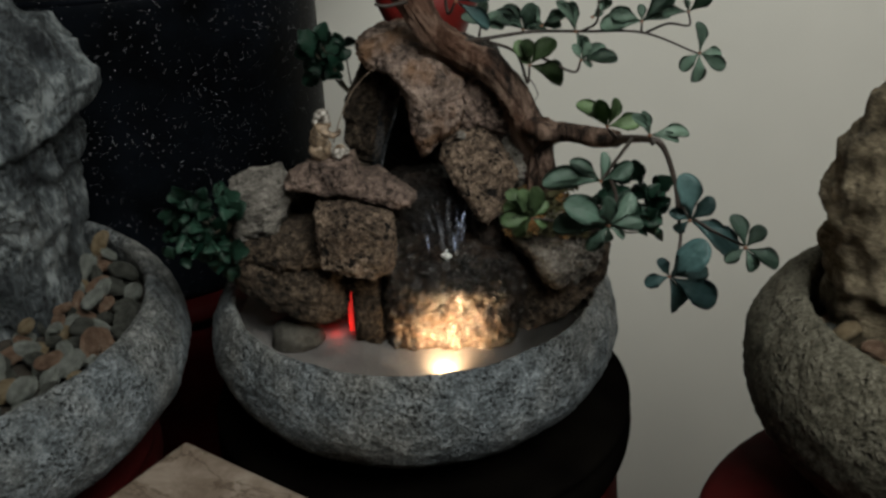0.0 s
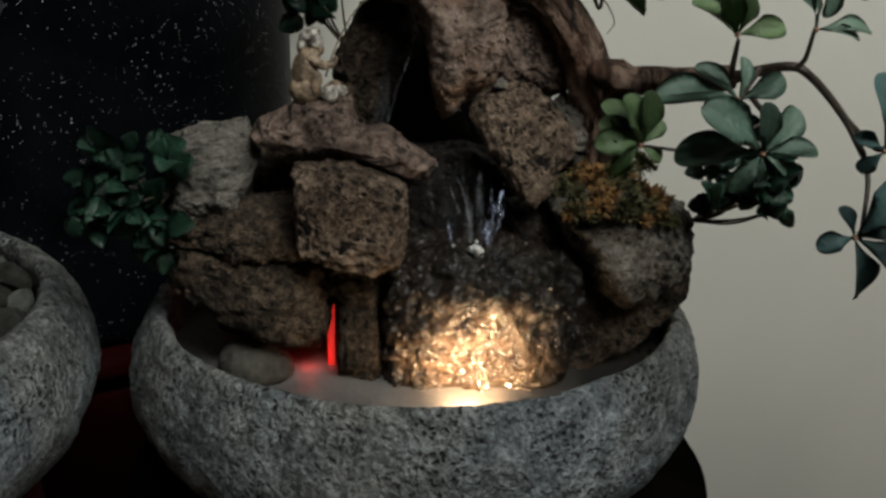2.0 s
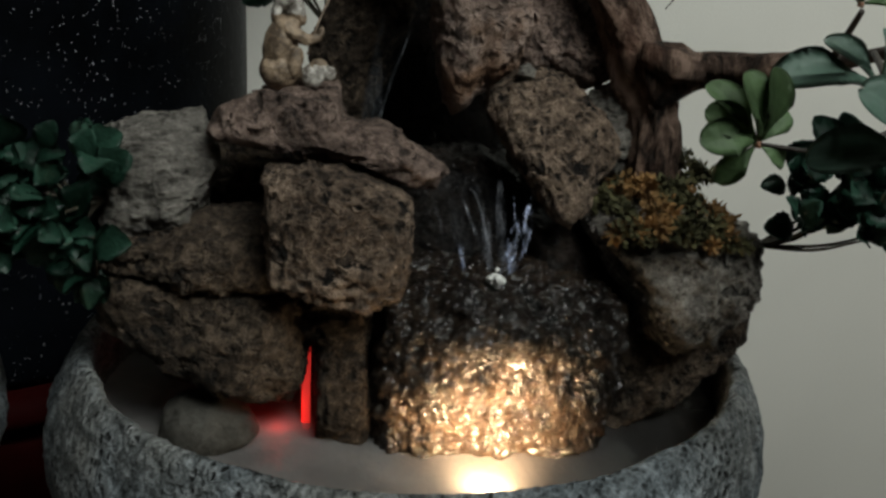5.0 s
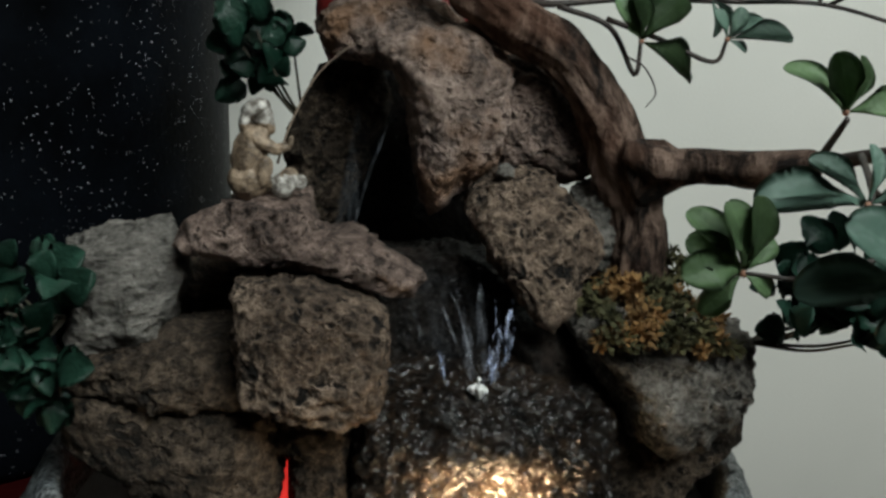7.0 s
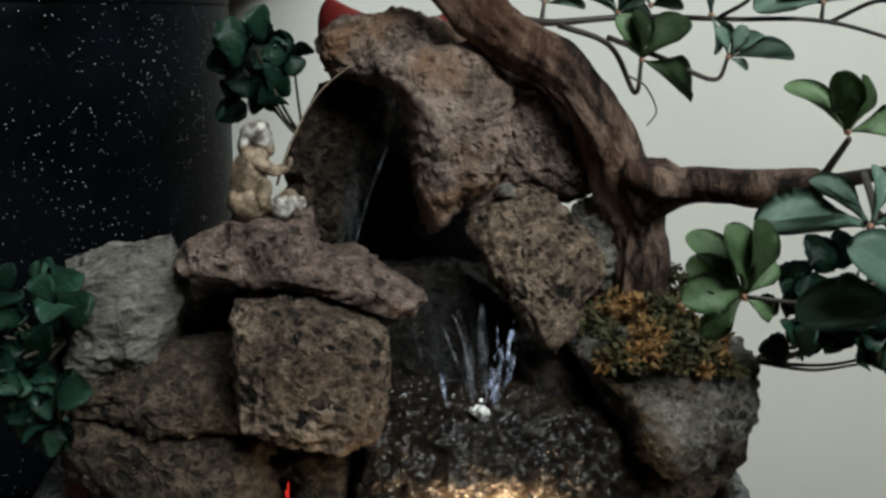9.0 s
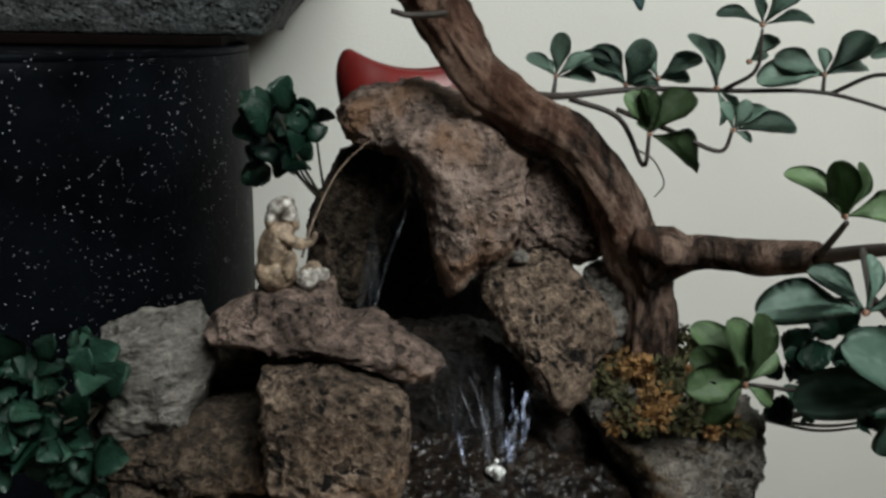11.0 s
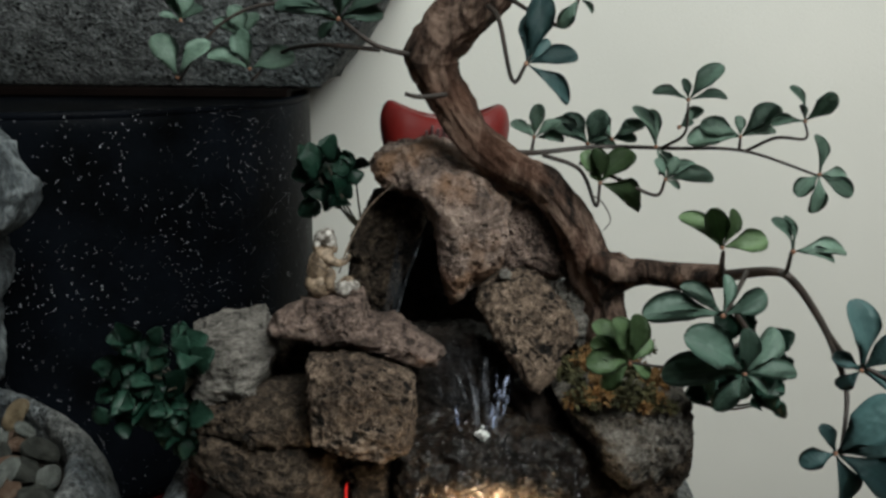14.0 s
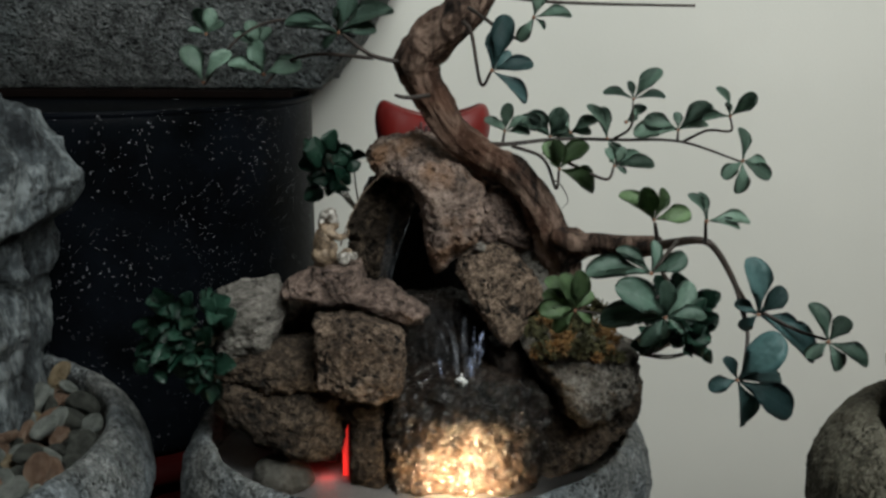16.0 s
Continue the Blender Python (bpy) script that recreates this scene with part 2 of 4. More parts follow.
def painted_clay():
    """Tan robe, white hat and beard, white foot and fish."""
    n = Nodes("painted_clay")
    place = n.node("ShaderNodeSeparateXYZ", Vector=n.coord)
    up = n.maths("ADD", place.outputs[2], n.maths("MULTIPLY", n.noise(160, 3), 0.006))
    robe = n.ramp(n.noise(140, 5), (0.38, (0.06, 0.04, 0.025)), (0.6, (0.3, 0.22, 0.15)))
    white = n.ramp(n.noise(190, 4), (0.4, (0.1, 0.085, 0.07)), (0.6, (0.5, 0.47, 0.43)))
    low = n.maths("MULTIPLY", n.maths("LESS_THAN", up, 0.32), n.maths("GREATER_THAN", place.outputs[0], -0.117))
    return n.done(n.mix(n.maths("MAXIMUM", n.maths("GREATER_THAN", up, 0.3445), low), robe, white), 0.5, n.bump(n.noise(400, 4), 0.002, 0.7))


CREAM = painted_clay()
MOSS = plain("dry_golden_moss", (0.08, 0.045, 0.014), (0.34, 0.185, 0.065), 60, 0.9)
MOSS_GREEN = plain("dull_green_moss", (0.03, 0.032, 0.012), (0.09, 0.08, 0.03), 60, 0.9)
FOAM = plain("white_water_foam", (0.6, 0.6, 0.58), (0.8, 0.8, 0.78), 200, 0.25)
PEBBLE = {"dark": stone("olive_pebble", (0.03, 0.032, 0.028), (0.09, 0.095, 0.082), (0.18, 0.185, 0.165), 2, 0.2, scale=1),
          "rust": stone("rust_pebble", (0.12, 0.06, 0.04), (0.3, 0.185, 0.125), (0.5, 0.37, 0.28), 3, 0.2, scale=1),
          "grey": stone("grey_pebble", (0.13, 0.14, 0.128), (0.3, 0.325, 0.295), (0.5, 0.525, 0.49), 2, 0.1, scale=1),
          "ochre": stone("ochre_pebble", (0.16, 0.105, 0.06), (0.36, 0.27, 0.16), (0.55, 0.45, 0.31), 3, 0.2, scale=1)}


def marble():
    n = Nodes("veined_beige_marble")
    lines = n.maths("ABSOLUTE", n.maths("SUBTRACT", n.noise(7, 6, 0.6, n.stretch(1, 2.2, 1), 0.8), 0.5))
    vein = n.ramp(lines, (0.0, 0.8), (0.018, 0.0))
    tone = n.ramp(n.noise(16, 7, 0.7, None, 1.2), (0.35, (0.12, 0.088, 0.065)), (0.55, (0.22, 0.175, 0.14)), (0.7, (0.29, 0.245, 0.2)))
    return n.done(n.mix(vein, tone, (0.06, 0.04, 0.026)), 0.4, n.bump(vein, 0.001, 0.3), Specular_IOR_Level=0.3)


def water(name, milk, tint, bumpy):
    n = Nodes(name)
    n.put(n.bsdf.inputs["Transmission Weight"], 1.0)
    mat = n.done(tint, 0.3, n.bump(n.noise(70, 4, 0.6, n.stretch(1.6, 1, 0.35)), 0.006, bumpy), IOR=1.2)
    haze = n.node("ShaderNodeBsdfDiffuse", Color=(0.2, 0.19, 0.185, 1))
    blend = n.node("ShaderNodeMixShader")
    side = n.maths("MULTIPLY", n.maths("SUBTRACT", 0.075, n.node("ShaderNodeSeparateXYZ", Vector=n.coord).outputs[0]), 12.0)
    thick = n.maths("MULTIPLY", n.ramp(n.noise(22, 4, 0.5), (0.3, 0.5), (0.7, 1.0)), milk)
    n.put(blend.inputs[0], n.maths("MULTIPLY", thick, n.ramp(side, (0.0, 0.15), (1.0, 1.0))))
    n.put(blend.inputs[1], n.bsdf.outputs[0])
    n.put(blend.inputs[2], haze.outputs[0])
    n.put(n.tree.nodes["Material Output"].inputs["Surface"], blend.outputs[0])
    return mat


def falling_water(name, amount, tint=(0.35, 0.38, 0.42), floor=0.04, scale=150):
    """Streaks of glossy water with clear gaps between them."""
    n = Nodes(name)
    streak = n.noise(scale, 5, 0.6, n.stretch(1.0, 0.3, 0.1), 0.3)
    normal = n.bump(n.noise(120, 4, 0.6, n.stretch(1.0, 0.5, 0.2)), 0.01, 1.0)
    n.done(tint, 0.12, normal, Specular_IOR_Level=0.8)
    clear = n.node("ShaderNodeBsdfTransparent")
    blend = n.node("ShaderNodeMixShader")
    n.put(blend.inputs[0], n.maths("MULTIPLY", n.ramp(streak, (0.48, floor), (0.68, 1.0)), amount))
    n.put(blend.inputs[1], clear.outputs[0])
    n.put(blend.inputs[2], n.bsdf.outputs[0])
    n.put(n.tree.nodes["Material Output"].inputs["Surface"], blend.outputs[0])
    return n.mat


MARBLE = marble()
POOL = water("misty_water", 0.85, (0.9, 0.92, 0.92), 0.4)
FALL = falling_water("clear_falling_water", 0.02)
FILM = falling_water("thin_water_film", 0.13)
# Bluish-white highlight on the running water is put into this tint.
WATER_HIGHLIGHT = falling_water("blue_white_water_highlight", 0.6, (0.62, 0.7, 0.95), 0.0, 420)
RUNNING = falling_water("faint_running_water", 0.22, (0.4, 0.42, 0.48), 0.02, 260)
FILM_EDGE = falling_water("bright_water_edge", 0.8)


def glow(name, colour, strength):
    n = Nodes(name)
    return n.done(colour, 0.3, None, Emission_Color=(*colour, 1), Emission_Strength=strength)


WARM_GLOW = glow("warm_lamp_lens", (1.0, 0.72, 0.38), 3.0)
RED_GLOW = glow("red_lamp_lens", (1.0, 0.045, 0.035), 0.65)

# ---- builders ----


def mesh_of(name, bm, mats, smooth=True):
    me = bpy.data.meshes.new(name)
    bm.normal_update()
    bm.to_mesh(me)
    bm.free()
    for m in mats if isinstance(mats, (list, tuple)) else [mats]:
        me.materials.append(m)
    if smooth:
        me.polygons.foreach_set("use_smooth", [True] * len(me.polygons))
    return me


def part(name, bm, material, parent=None, label="", smooth=True):
    ob = new(name, mesh_of(name, bm, material, smooth))
    if parent:
        ob.parent = parent
    return tagged(ob, label)


def thing(name, bm, material, label, category, group="", kind="", smooth=True):
    return tagged(part(name, bm, material, None, "", smooth), label, category, group, kind)


def holder(name, label, category, group="", at=(0, 0, 0)):
    ob = new(name)
    ob.location = at
    ob.empty_display_size = 0.02
    return tagged(ob, label, category, group)


def box(bm, lo, hi, bevel=0.0, segments=2):
    made = bmesh.ops.create_cube(bm, size=1.0)["verts"]
    for v in made:
        v.co = Vector([lo[i] + (v.co[i] + 0.5) * (hi[i] - lo[i]) for i in range(3)])
    if bevel:
        edges = list({e for v in made for e in v.link_edges})
        bmesh.ops.bevel(bm, geom=edges, offset=bevel, segments=segments, affect="EDGES", profile=0.6)
    return bm


def lathe(profile, centre, turns=96, rough=0.0, seed=0.0):
    """Turned shape from (radius, height) pairs, with a slightly uneven skin."""
    bm = bmesh.new()
    rings = []
    for r, z in profile:
        ring = []
        for k in range(turns):
            a = 2 * math.pi * k / turns
            p = Vector((r * math.cos(a), r * math.sin(a), z))
            if rough and r > 0.01:
                p += Vector((math.cos(a), math.sin(a), 0)) * rough * (noise.fractal(p * 14 + Vector((seed, 0, 0)), 0.8, 2.0, 4) + 0.5 * noise.noise(p * 110) + 0.45 * noise.noise(p * 240))
            ring.append(bm.verts.new(p + Vector(centre)))
        rings.append(ring)
    for a, b in zip(rings, rings[1:]):
        for k in range(turns):
            bm.faces.new((a[k], a[(k + 1) % turns], b[(k + 1) % turns], b[k]))
    bm.faces.new(list(reversed(rings[0])))
    bm.faces.new(rings[-1])
    return bm


def smooth_profile(points, steps=6):
    """Catmull-Rom through the points."""
    p = [Vector(q) for q in points]
    p = [2 * p[0] - p[1], *p, 2 * p[-1] - p[-2]]
    out = []
    for i in range(1, len(p) - 2):
        for s in range(steps):
            t = s / steps
            a, b, c, d = p[i - 1:i + 3]
            out.append(0.5 * (2 * b + (c - a) * t + (2 * a - 5 * b + 4 * c - d) * t * t + (3 * b - a - 3 * c + d) * t ** 3))
    return out + [p[-2]]


def tube(path, radii, sides=10, knots=0.0, seed=0.0, steps=6):
    """A tapered limb along a smooth path, with bark furrows where knots is set."""
    pts = smooth_profile(path, steps)
    n = len(pts)
    radii = np.interp(np.linspace(0, len(radii) - 1, n), range(len(radii)), radii)
    bm = bmesh.new()
    rings, side = [], Vector((0, 1, 0))
    for i, p in enumerate(pts):
        d = (pts[min(i + 1, n - 1)] - pts[max(i - 1, 0)]).normalized()
        side = (side - d * side.dot(d)).normalized()
        up = d.cross(side)
        ring = []
        for k in range(sides):
            a = 2 * math.pi * k / sides
            out = side * math.cos(a) + up * math.sin(a)
            r = radii[i]
            if knots:
                q = p * 30 + out * 0.7 + Vector((seed, 0, 0))
                r *= 1 + knots * (noise.noise(q) + 0.6 * noise.noise(Vector((math.cos(a) * 4, math.sin(a) * 4, i * 0.08 + seed))) + 0.25 * noise.noise(p * 160 + out * 4) + 0.55 * noise.noise(Vector((math.cos(a) * 6, math.sin(a) * 6, i * 0.045 + seed + 9))))
            ring.append(bm.verts.new(p + out * r))
        rings.append(ring)
    for a, b in zip(rings, rings[1:]):
        for k in range(sides):
            bm.faces.new((a[k], a[(k + 1) % sides], b[(k + 1) % sides], b[k]))
    bm.faces.new(list(reversed(rings[0])))
    bm.faces.new(rings[-1])
    return bm


def boulder(outline, y, depth, square=2.6, bumps=0.006, seed=0.0, lean=0.0, fine=0.0022, cuts=6, centre=None, facets=7, strata=(12, 12, 60), layer=0.4, pit=0.0):
    """A rock: the outline (x, z) as seen from the front, swollen through its depth, then broken up by noise."""
    ox = np.array([p[0] for p in outline])
    oz = np.array([p[1] for p in outline])
    cx, cz = centre or (ox.mean(), oz.mean())
    ang = np.arctan2(oz - cz, ox - cx)
    order = np.argsort(ang)
    seg = [(ox[i] - cx, oz[i] - cz) for i in order]

    def reach(a):
        ca, sa = math.cos(a), math.sin(a)
        best = 0.004
        for (x1, z1), (x2, z2) in zip(seg, seg[1:] + seg[:1]):
            den = ca * (z2 - z1) - sa * (x2 - x1)
            if abs(den) < 1e-9:
                continue
            r = (x1 * (z2 - z1) - z1 * (x2 - x1)) / den
            u = ((r * ca - x1) * (x2 - x1) + (r * sa - z1) * (z2 - z1)) / ((x2 - x1) ** 2 + (z2 - z1) ** 2)
            if r > 0 and -0.001 <= u <= 1.001:
                best = max(best, r)
        return best
    table = [reach(2 * math.pi * k / 180) for k in range(180)]
    bm = bmesh.new()
    bmesh.ops.create_icosphere(bm, subdivisions=cuts, radius=1.0)
    off = Vector((seed * 3.7, seed * 1.3, seed * 2.1))
    rng = random.Random(int(seed * 17) + 3)
    planes = []
    for _ in range(facets):
        n = Vector((rng.gauss(0, 0.75), -abs(rng.gauss(0.9, 0.35)), rng.gauss(0.1, 0.75))).normalized()
        planes.append((n, rng.uniform(0.62, 0.86) * (abs(n.x) * (ox.max() - ox.min()) * 0.5 + abs(n.y) * depth + abs(n.z) * (oz.max() - oz.min()) * 0.5)))
    middle = Vector((cx, y, cz))
    for v in bm.verts:
        x, yy, z = v.co
        flat = math.hypot(x, z)
        a = math.atan2(z, x) % (2 * math.pi)
        k = a / (2 * math.pi) * 180
        r = table[int(k) % 180] * (1 - k % 1) + table[(int(k) + 1) % 180] * (k % 1)
        e = 2 / square
        f = (flat ** e) if flat > 0 else 0
        g = math.copysign(abs(yy) ** e, yy)
        norm = (f ** square + abs(g) ** square) ** (1 / square)
        f, g = f / norm, g / norm
        p = Vector((cx + f * r * math.cos(a), y + g * depth + lean * f * r * math.sin(a), cz + f * r * math.sin(a)))
        for n, far in planes:
            over = (p - middle).dot(n) - far
            if over > 0:
                p -= n * over * 0.8
        q = p * 28 + off
        d = bumps * (noise.fractal(q, 0.9, 2.1, 4) * 0.8 - 0.5 * abs(noise.noise(q * 0.8 + Vector((9, 2, 5)))))
        rag = noise.noise(p * 105 + off) + 0.8 * noise.noise(p * 210 + off) + 0.5 * noise.noise(p * 420)
        d += fine * (rag - 0.9 * max(0.0, noise.noise(p * 260 - off) - 0.1))
        if pit:
            near = noise.voronoi(p * 170 + off)[0][0]
            d -= pit * max(0.0, 0.5 - near) * min(1.0, max(0.0, 0.6 + 2.2 * noise.noise(p * 55 + off)))
        step = noise.noise(Vector((p.x * strata[0], p.y * strata[1], p.z * strata[2])) + off)
        d += bumps * layer * step
        nrm = Vector((f * math.cos(a) / max(r, 0.01), g / depth, f * math.sin(a) / max(r, 0.01))).normalized()
        v.co = p + nrm * d
    return bm


def rock(outline, y, depth, material, label, **kw):
    return thing("rock", boulder(outline, y, depth, **kw), material, label, "rock", "stacked fountain rocks")


# ---- room ----
def slab(name, lo, hi, material, kind="structure"):
    return tagged(part(name, box(bmesh.new(), lo, hi), material, None, "", False), kind=kind)


# Unseen walls and ceiling are added, dark to cut light bounced onto the rocks.
UNSEEN_DARK_WALL = plain("unseen_wall_dark_brown", (0.035, 0.028, 0.022), (0.05, 0.04, 0.032), 2, 0.8)
FLOOR = plain("brown_wood_floor", (0.06, 0.035, 0.022), (0.12, 0.07, 0.045), 8, 0.5)
tagged(slab("wall_back", (-2.2, 1.78, -1.05), (2.2, 1.9, 2.5), WALL), "cream painted plaster wall behind the planters", "wall")
tagged(slab("wall_left", (-2.32, -0.52, -1.05), (-2.2, 1.9, 2.5), UNSEEN_DARK_WALL), "unseen side wall, added dark brown to cut bounced light", "wall")
tagged(slab("wall_right", (2.2, -0.52, -1.05), (2.32, 1.9, 2.5), UNSEEN_DARK_WALL), "unseen side wall, added dark brown to cut bounced light", "wall")
tagged(slab("floor", (-2.32, -0.52, -1.15), (2.32, 1.9, -1.05), FLOOR), "dark brown wooden floor", "floor")
tagged(slab("ceiling", (-2.32, -0.52, 2.5), (2.32, 1.9, 2.6), UNSEEN_DARK_WALL), "unseen ceiling, added dark brown to cut bounced light", "ceiling")
bm = bmesh.new()
for lo, hi in (((-2.2, -0.52, -1.05), (-0.04, -0.4, 2.5)), ((1.2, -0.52, -1.05), (2.2, -0.4, 2.5)), ((-0.04, -0.52, -1.05), (1.2, -0.4, 1.25)), ((-0.04, -0.52, 2.19), (1.2, -0.4, 2.5))):
    box(bm, lo, hi)
tagged(part("wall_front", bm, UNSEEN_DARK_WALL, None, "", False), "unseen front wall, added dark brown round the window light's opening", "wall", kind="structure")

# ---- stools, stands and the marble slab ----
BOWL = (-0.049, 0.914)


def stool(x, y, r, top, red):
    ob = holder("drum_stool", "dark red round drum stool under a stone bowl", "stool", "drum stools", (x, y, -1.05))
    part("seat", lathe(smooth_profile([(0.0, top), (r * 0.9, top), (r, top - 0.02), (r * 1.01, top - 0.05), (r * 0.97, top - 0.075)]), (0, 0, 1.05), 72), red, ob)
    part("body", lathe(smooth_profile([(r * 0.95, top - 0.076), (r * 0.98, top - 0.2), (r * 0.98, top - 0.45), (r * 0.93, -1.05)]), (0, 0, 1.05), 72), RED_DARK, ob)
    return ob


stool(BOWL[0] + 0.004, BOWL[1] + 0.02, 0.235, -0.0, BLACK)
stool(-0.563, 0.838, 0.22, -0.0085, RED_DARK)
stool(0.43, 0.6, 0.235, 0.0235, RED_DARK)
table = holder("marble_table", "small table with a veined beige marble top", "table", at=(-0.279, 0.779, 0.04))
table.rotation_euler[2] = radians(-33.4)
part("tabletop", box(bmesh.new(), (0.0, -0.45, -0.03), (0.36, 0.0, 0.0), 0.004), MARBLE, table, "", False)
for x, y in ((0.04, -0.41), (0.32, -0.41), (0.04, -0.18), (0.32, -0.22)):
    part("leg", box(bmesh.new(), (x - 0.015, y - 0.015, -1.09), (x + 0.015, y + 0.015, -0.0295), 0.003), BLACK, table, "", False)

# ---- stone bowls ----
OUTSIDE = [(0.0, 0.0), (0.118, 0.0), (0.135, 0.004), (0.175, 0.03), (0.203, 0.058), (0.216, 0.088), (0.2145, 0.116)]


def bowl_profile(mouth):
    """The bowl's section; a mouth under 1 makes a thicker shoulder round a narrower opening."""
    in_by = 1 - mouth
    lip = [(0.206 - 0.05 * in_by, 0.138), (0.199 * (1 - 0.6 * in_by), 0.1485), (0.194 * (1 - 0.85 * in_by), 0.1505)]
    inside = [(0.19, 0.145), (0.191, 0.13), (0.194, 0.1), (0.175, 0.045), (0.12, 0.025), (0.0, 0.022)]
    return OUTSIDE + lip + [(r * mouth, z) for r, z in inside]


def stone_bowl(x, y, material, label, group, seed, base=0.0, wide=1.0, high=1.0, mouth=1.0):
    bm = lathe(smooth_profile([(r * wide, z * high) for r, z in bowl_profile(mouth)], 10), (0, 0, 0), 320, 0.0028, seed)
    ob = thing("stone_bowl", bm, material, label, "bowl", group)
    ob.location = (x, y, base)
    return ob


stone_bowl(*BOWL, CONCRETE, "round grey cast-stone fountain bowl with pitted sides", "stone bowls", 3.0)
stone_bowl(-0.563, 0.838, CONCRETE, "round grey cast-stone planter filled with pebbles", "stone bowls", 8.0, -0.008, 1.273, 1.1, 0.98)
stone_bowl(0.443, 0.718, CONCRETE_BROWN, "round brown-grey stone planter filled with pebbles", "stone bowls", 15.0, 0.024, 0.853, 1.227, 0.85)

# ---- black pot and planter behind ----
pot = holder("plant_pot", "tall black cylindrical pot with white speckled glaze", "pot", at=(-0.5, 1.40, 0.0))
part("body", lathe([(0.0, 0.0), (0.29, 0.0), (0.299, 0.004), (0.3025, 0.012), (0.303, 0.03), (0.303, 0.12), (0.303, 0.21), (0.303, 0.3), (0.303, 0.36), (0.303, 0.39), (0.303, 0.4025), (0.3022, 0.404), (0.294, 0.404), (0.288, 0.4), (0.284, 0.36), (0.27, 0.05), (0.0, 0.04)], (0, 0, 0), 120, 0.0006, 1), GLAZE, pot)
part("rim", lathe([(0.292, 0.4043), (0.3026, 0.4043), (0.3031, 0.405), (0.3031, 0.4095), (0.302, 0.4108), (0.294, 0.4108), (0.2915, 0.409)], (0, 0, 0), 120, 0.0005, 2), GLAZE, pot)
stand = holder("pot_stand", "dark red round stand under the black pot", "stand", at=(-0.5, 1.40, -1.05))
part("top", lathe([(0.0, 1.02), (0.3, 1.02), (0.322, 1.024), (0.326, 1.032), (0.322, 1.044), (0.312, 1.049), (0.0, 1.049)], (0, 0, 0), 96), RED_DARK, stand)
part("body", lathe(smooth_profile([(0.28, 0.0), (0.3, 0.03), (0.318, 0.35), (0.305, 0.75), (0.312, 0.97), (0.3, 1.0195)], 5), (0, 0, 0), 96), RED_DARK, stand)
# Black sheet added to close the pot; stands for the shade inside.
soil = lathe([(0.0, 0.375), (0.1, 0.378), (0.2, 0.377), (0.282, 0.374), (0.282, 0.36), (0.0, 0.355)], (-0.5, 1.40, 0), 72, 0.002)
thing("soil", soil, BLACK, "black sheet closing the pot, standing for its shaded inside", "soil")
bm = bmesh.new()
loops = []
for z, out in ((0.4207, -0.028), (0.423, -0.025), (0.435, -0.015), (0.452, -0.001), (0.475, 0.018), (0.505, 0.036), (0.53, 0.05), (0.58, 0.085), (0.63, 0.095), (0.66, 0.092), (0.67, 0.08), (0.66, 0.065), (0.6, 0.055), (0.52, 0.0)):
    loop = []
    for k in range(200):
        u = k / 200 * 4
        s, v = int(u), u % 1
        cx, cy = ((-1.05 + 0.895 * v, 1.335), (-0.155, 1.335 + 0.33 * v), (-0.155 - 0.895 * v, 1.665), (-1.05, 1.665 - 0.33 * v))[s]
        dx, dy = ((0, -1), (1, 0), (0, 1), (-1, 0))[s]
        near = min(v, 1 - v) * (0.88 if s % 2 == 0 else 0.33)
        side = 1 if v > 0.5 else -1
        tx, ty = ((1, 0), (0, 1), (-1, 0), (0, -1))[s]
        push = max(0.0, 1 - near / 0.02)
        p = Vector((cx + dx * out + tx * side * out * push, cy + min(dy * out + ty * side * out * push, 0.09), z))
        p.x += 0.003 * noise.fractal(p * 18, 0.8, 2, 4)
        p.y += 0.003 * noise.fractal(p * 18 + Vector((5, 0, 0)), 0.8, 2, 4)
        loop.append(bm.verts.new(p))
    loops.append(loop)
for a, b in zip(loops, loops[1:]):
    for k in range(200):
        bm.faces.new((a[k], a[(k + 1) % 200], b[(k + 1) % 200], b[k]))
bm.faces.new(list(reversed(loops[0])))
bm.faces.new(loops[-1])
planter = thing("stone_planter", bm, TRAY_STONE, "large rectangular grey cast-stone planter on the black pot", "planter")
thing("wooden_board", box(bmesh.new(), (-1.0, 1.33, 0.411), (-0.213, 1.56, 0.4205), 0.0015), BOARD, "red-brown wooden board between pot and planter, blackened for the gap's shade", "board", smooth=False)

# ---- fountain rocks ----

def joined(*meshes):
    """Several swellings of one rock in one bmesh."""
    bm = bmesh.new()
    for other in meshes:
        me = bpy.data.meshes.new("swelling")
        other.to_mesh(me)
        other.free()
        bm.from_mesh(me)
        bpy.data.meshes.remove(me)
    return bm


cap_top = boulder([(-0.097, 0.383), (-0.089, 0.37), (-0.066, 0.364), (-0.03, 0.352), (0.016, 0.352), (0.024, 0.366), (-0.004, 0.384), (-0.024, 0.4), (-0.05, 0.408), (-0.079, 0.402), (-0.094, 0.391)], 0.957, 0.048, 2.6, 0.006, 1, cuts=6, facets=4, pit=0.003, lean=0.3)
cap_hang = boulder([(-0.066, 0.38), (-0.052, 0.362), (-0.047, 0.343), (-0.044, 0.32), (-0.04, 0.302), (-0.033, 0.286), (-0.026, 0.289), (-0.015, 0.303), (0.0, 0.309), (0.006, 0.326), (0.012, 0.35), (0.013, 0.37), (-0.008, 0.388), (-0.041, 0.391)], 0.918, 0.036, 3.0, 0.005, 41, cuts=6, facets=3, centre=(-0.02, 0.345), pit=0.004, strata=(30, 30, 30), layer=0.5)
thing("rock", joined(cap_top, cap_hang), ROCK_CAP, "ochre-stained cap rock overhanging the fountain cave", "rock", "stacked fountain rocks")
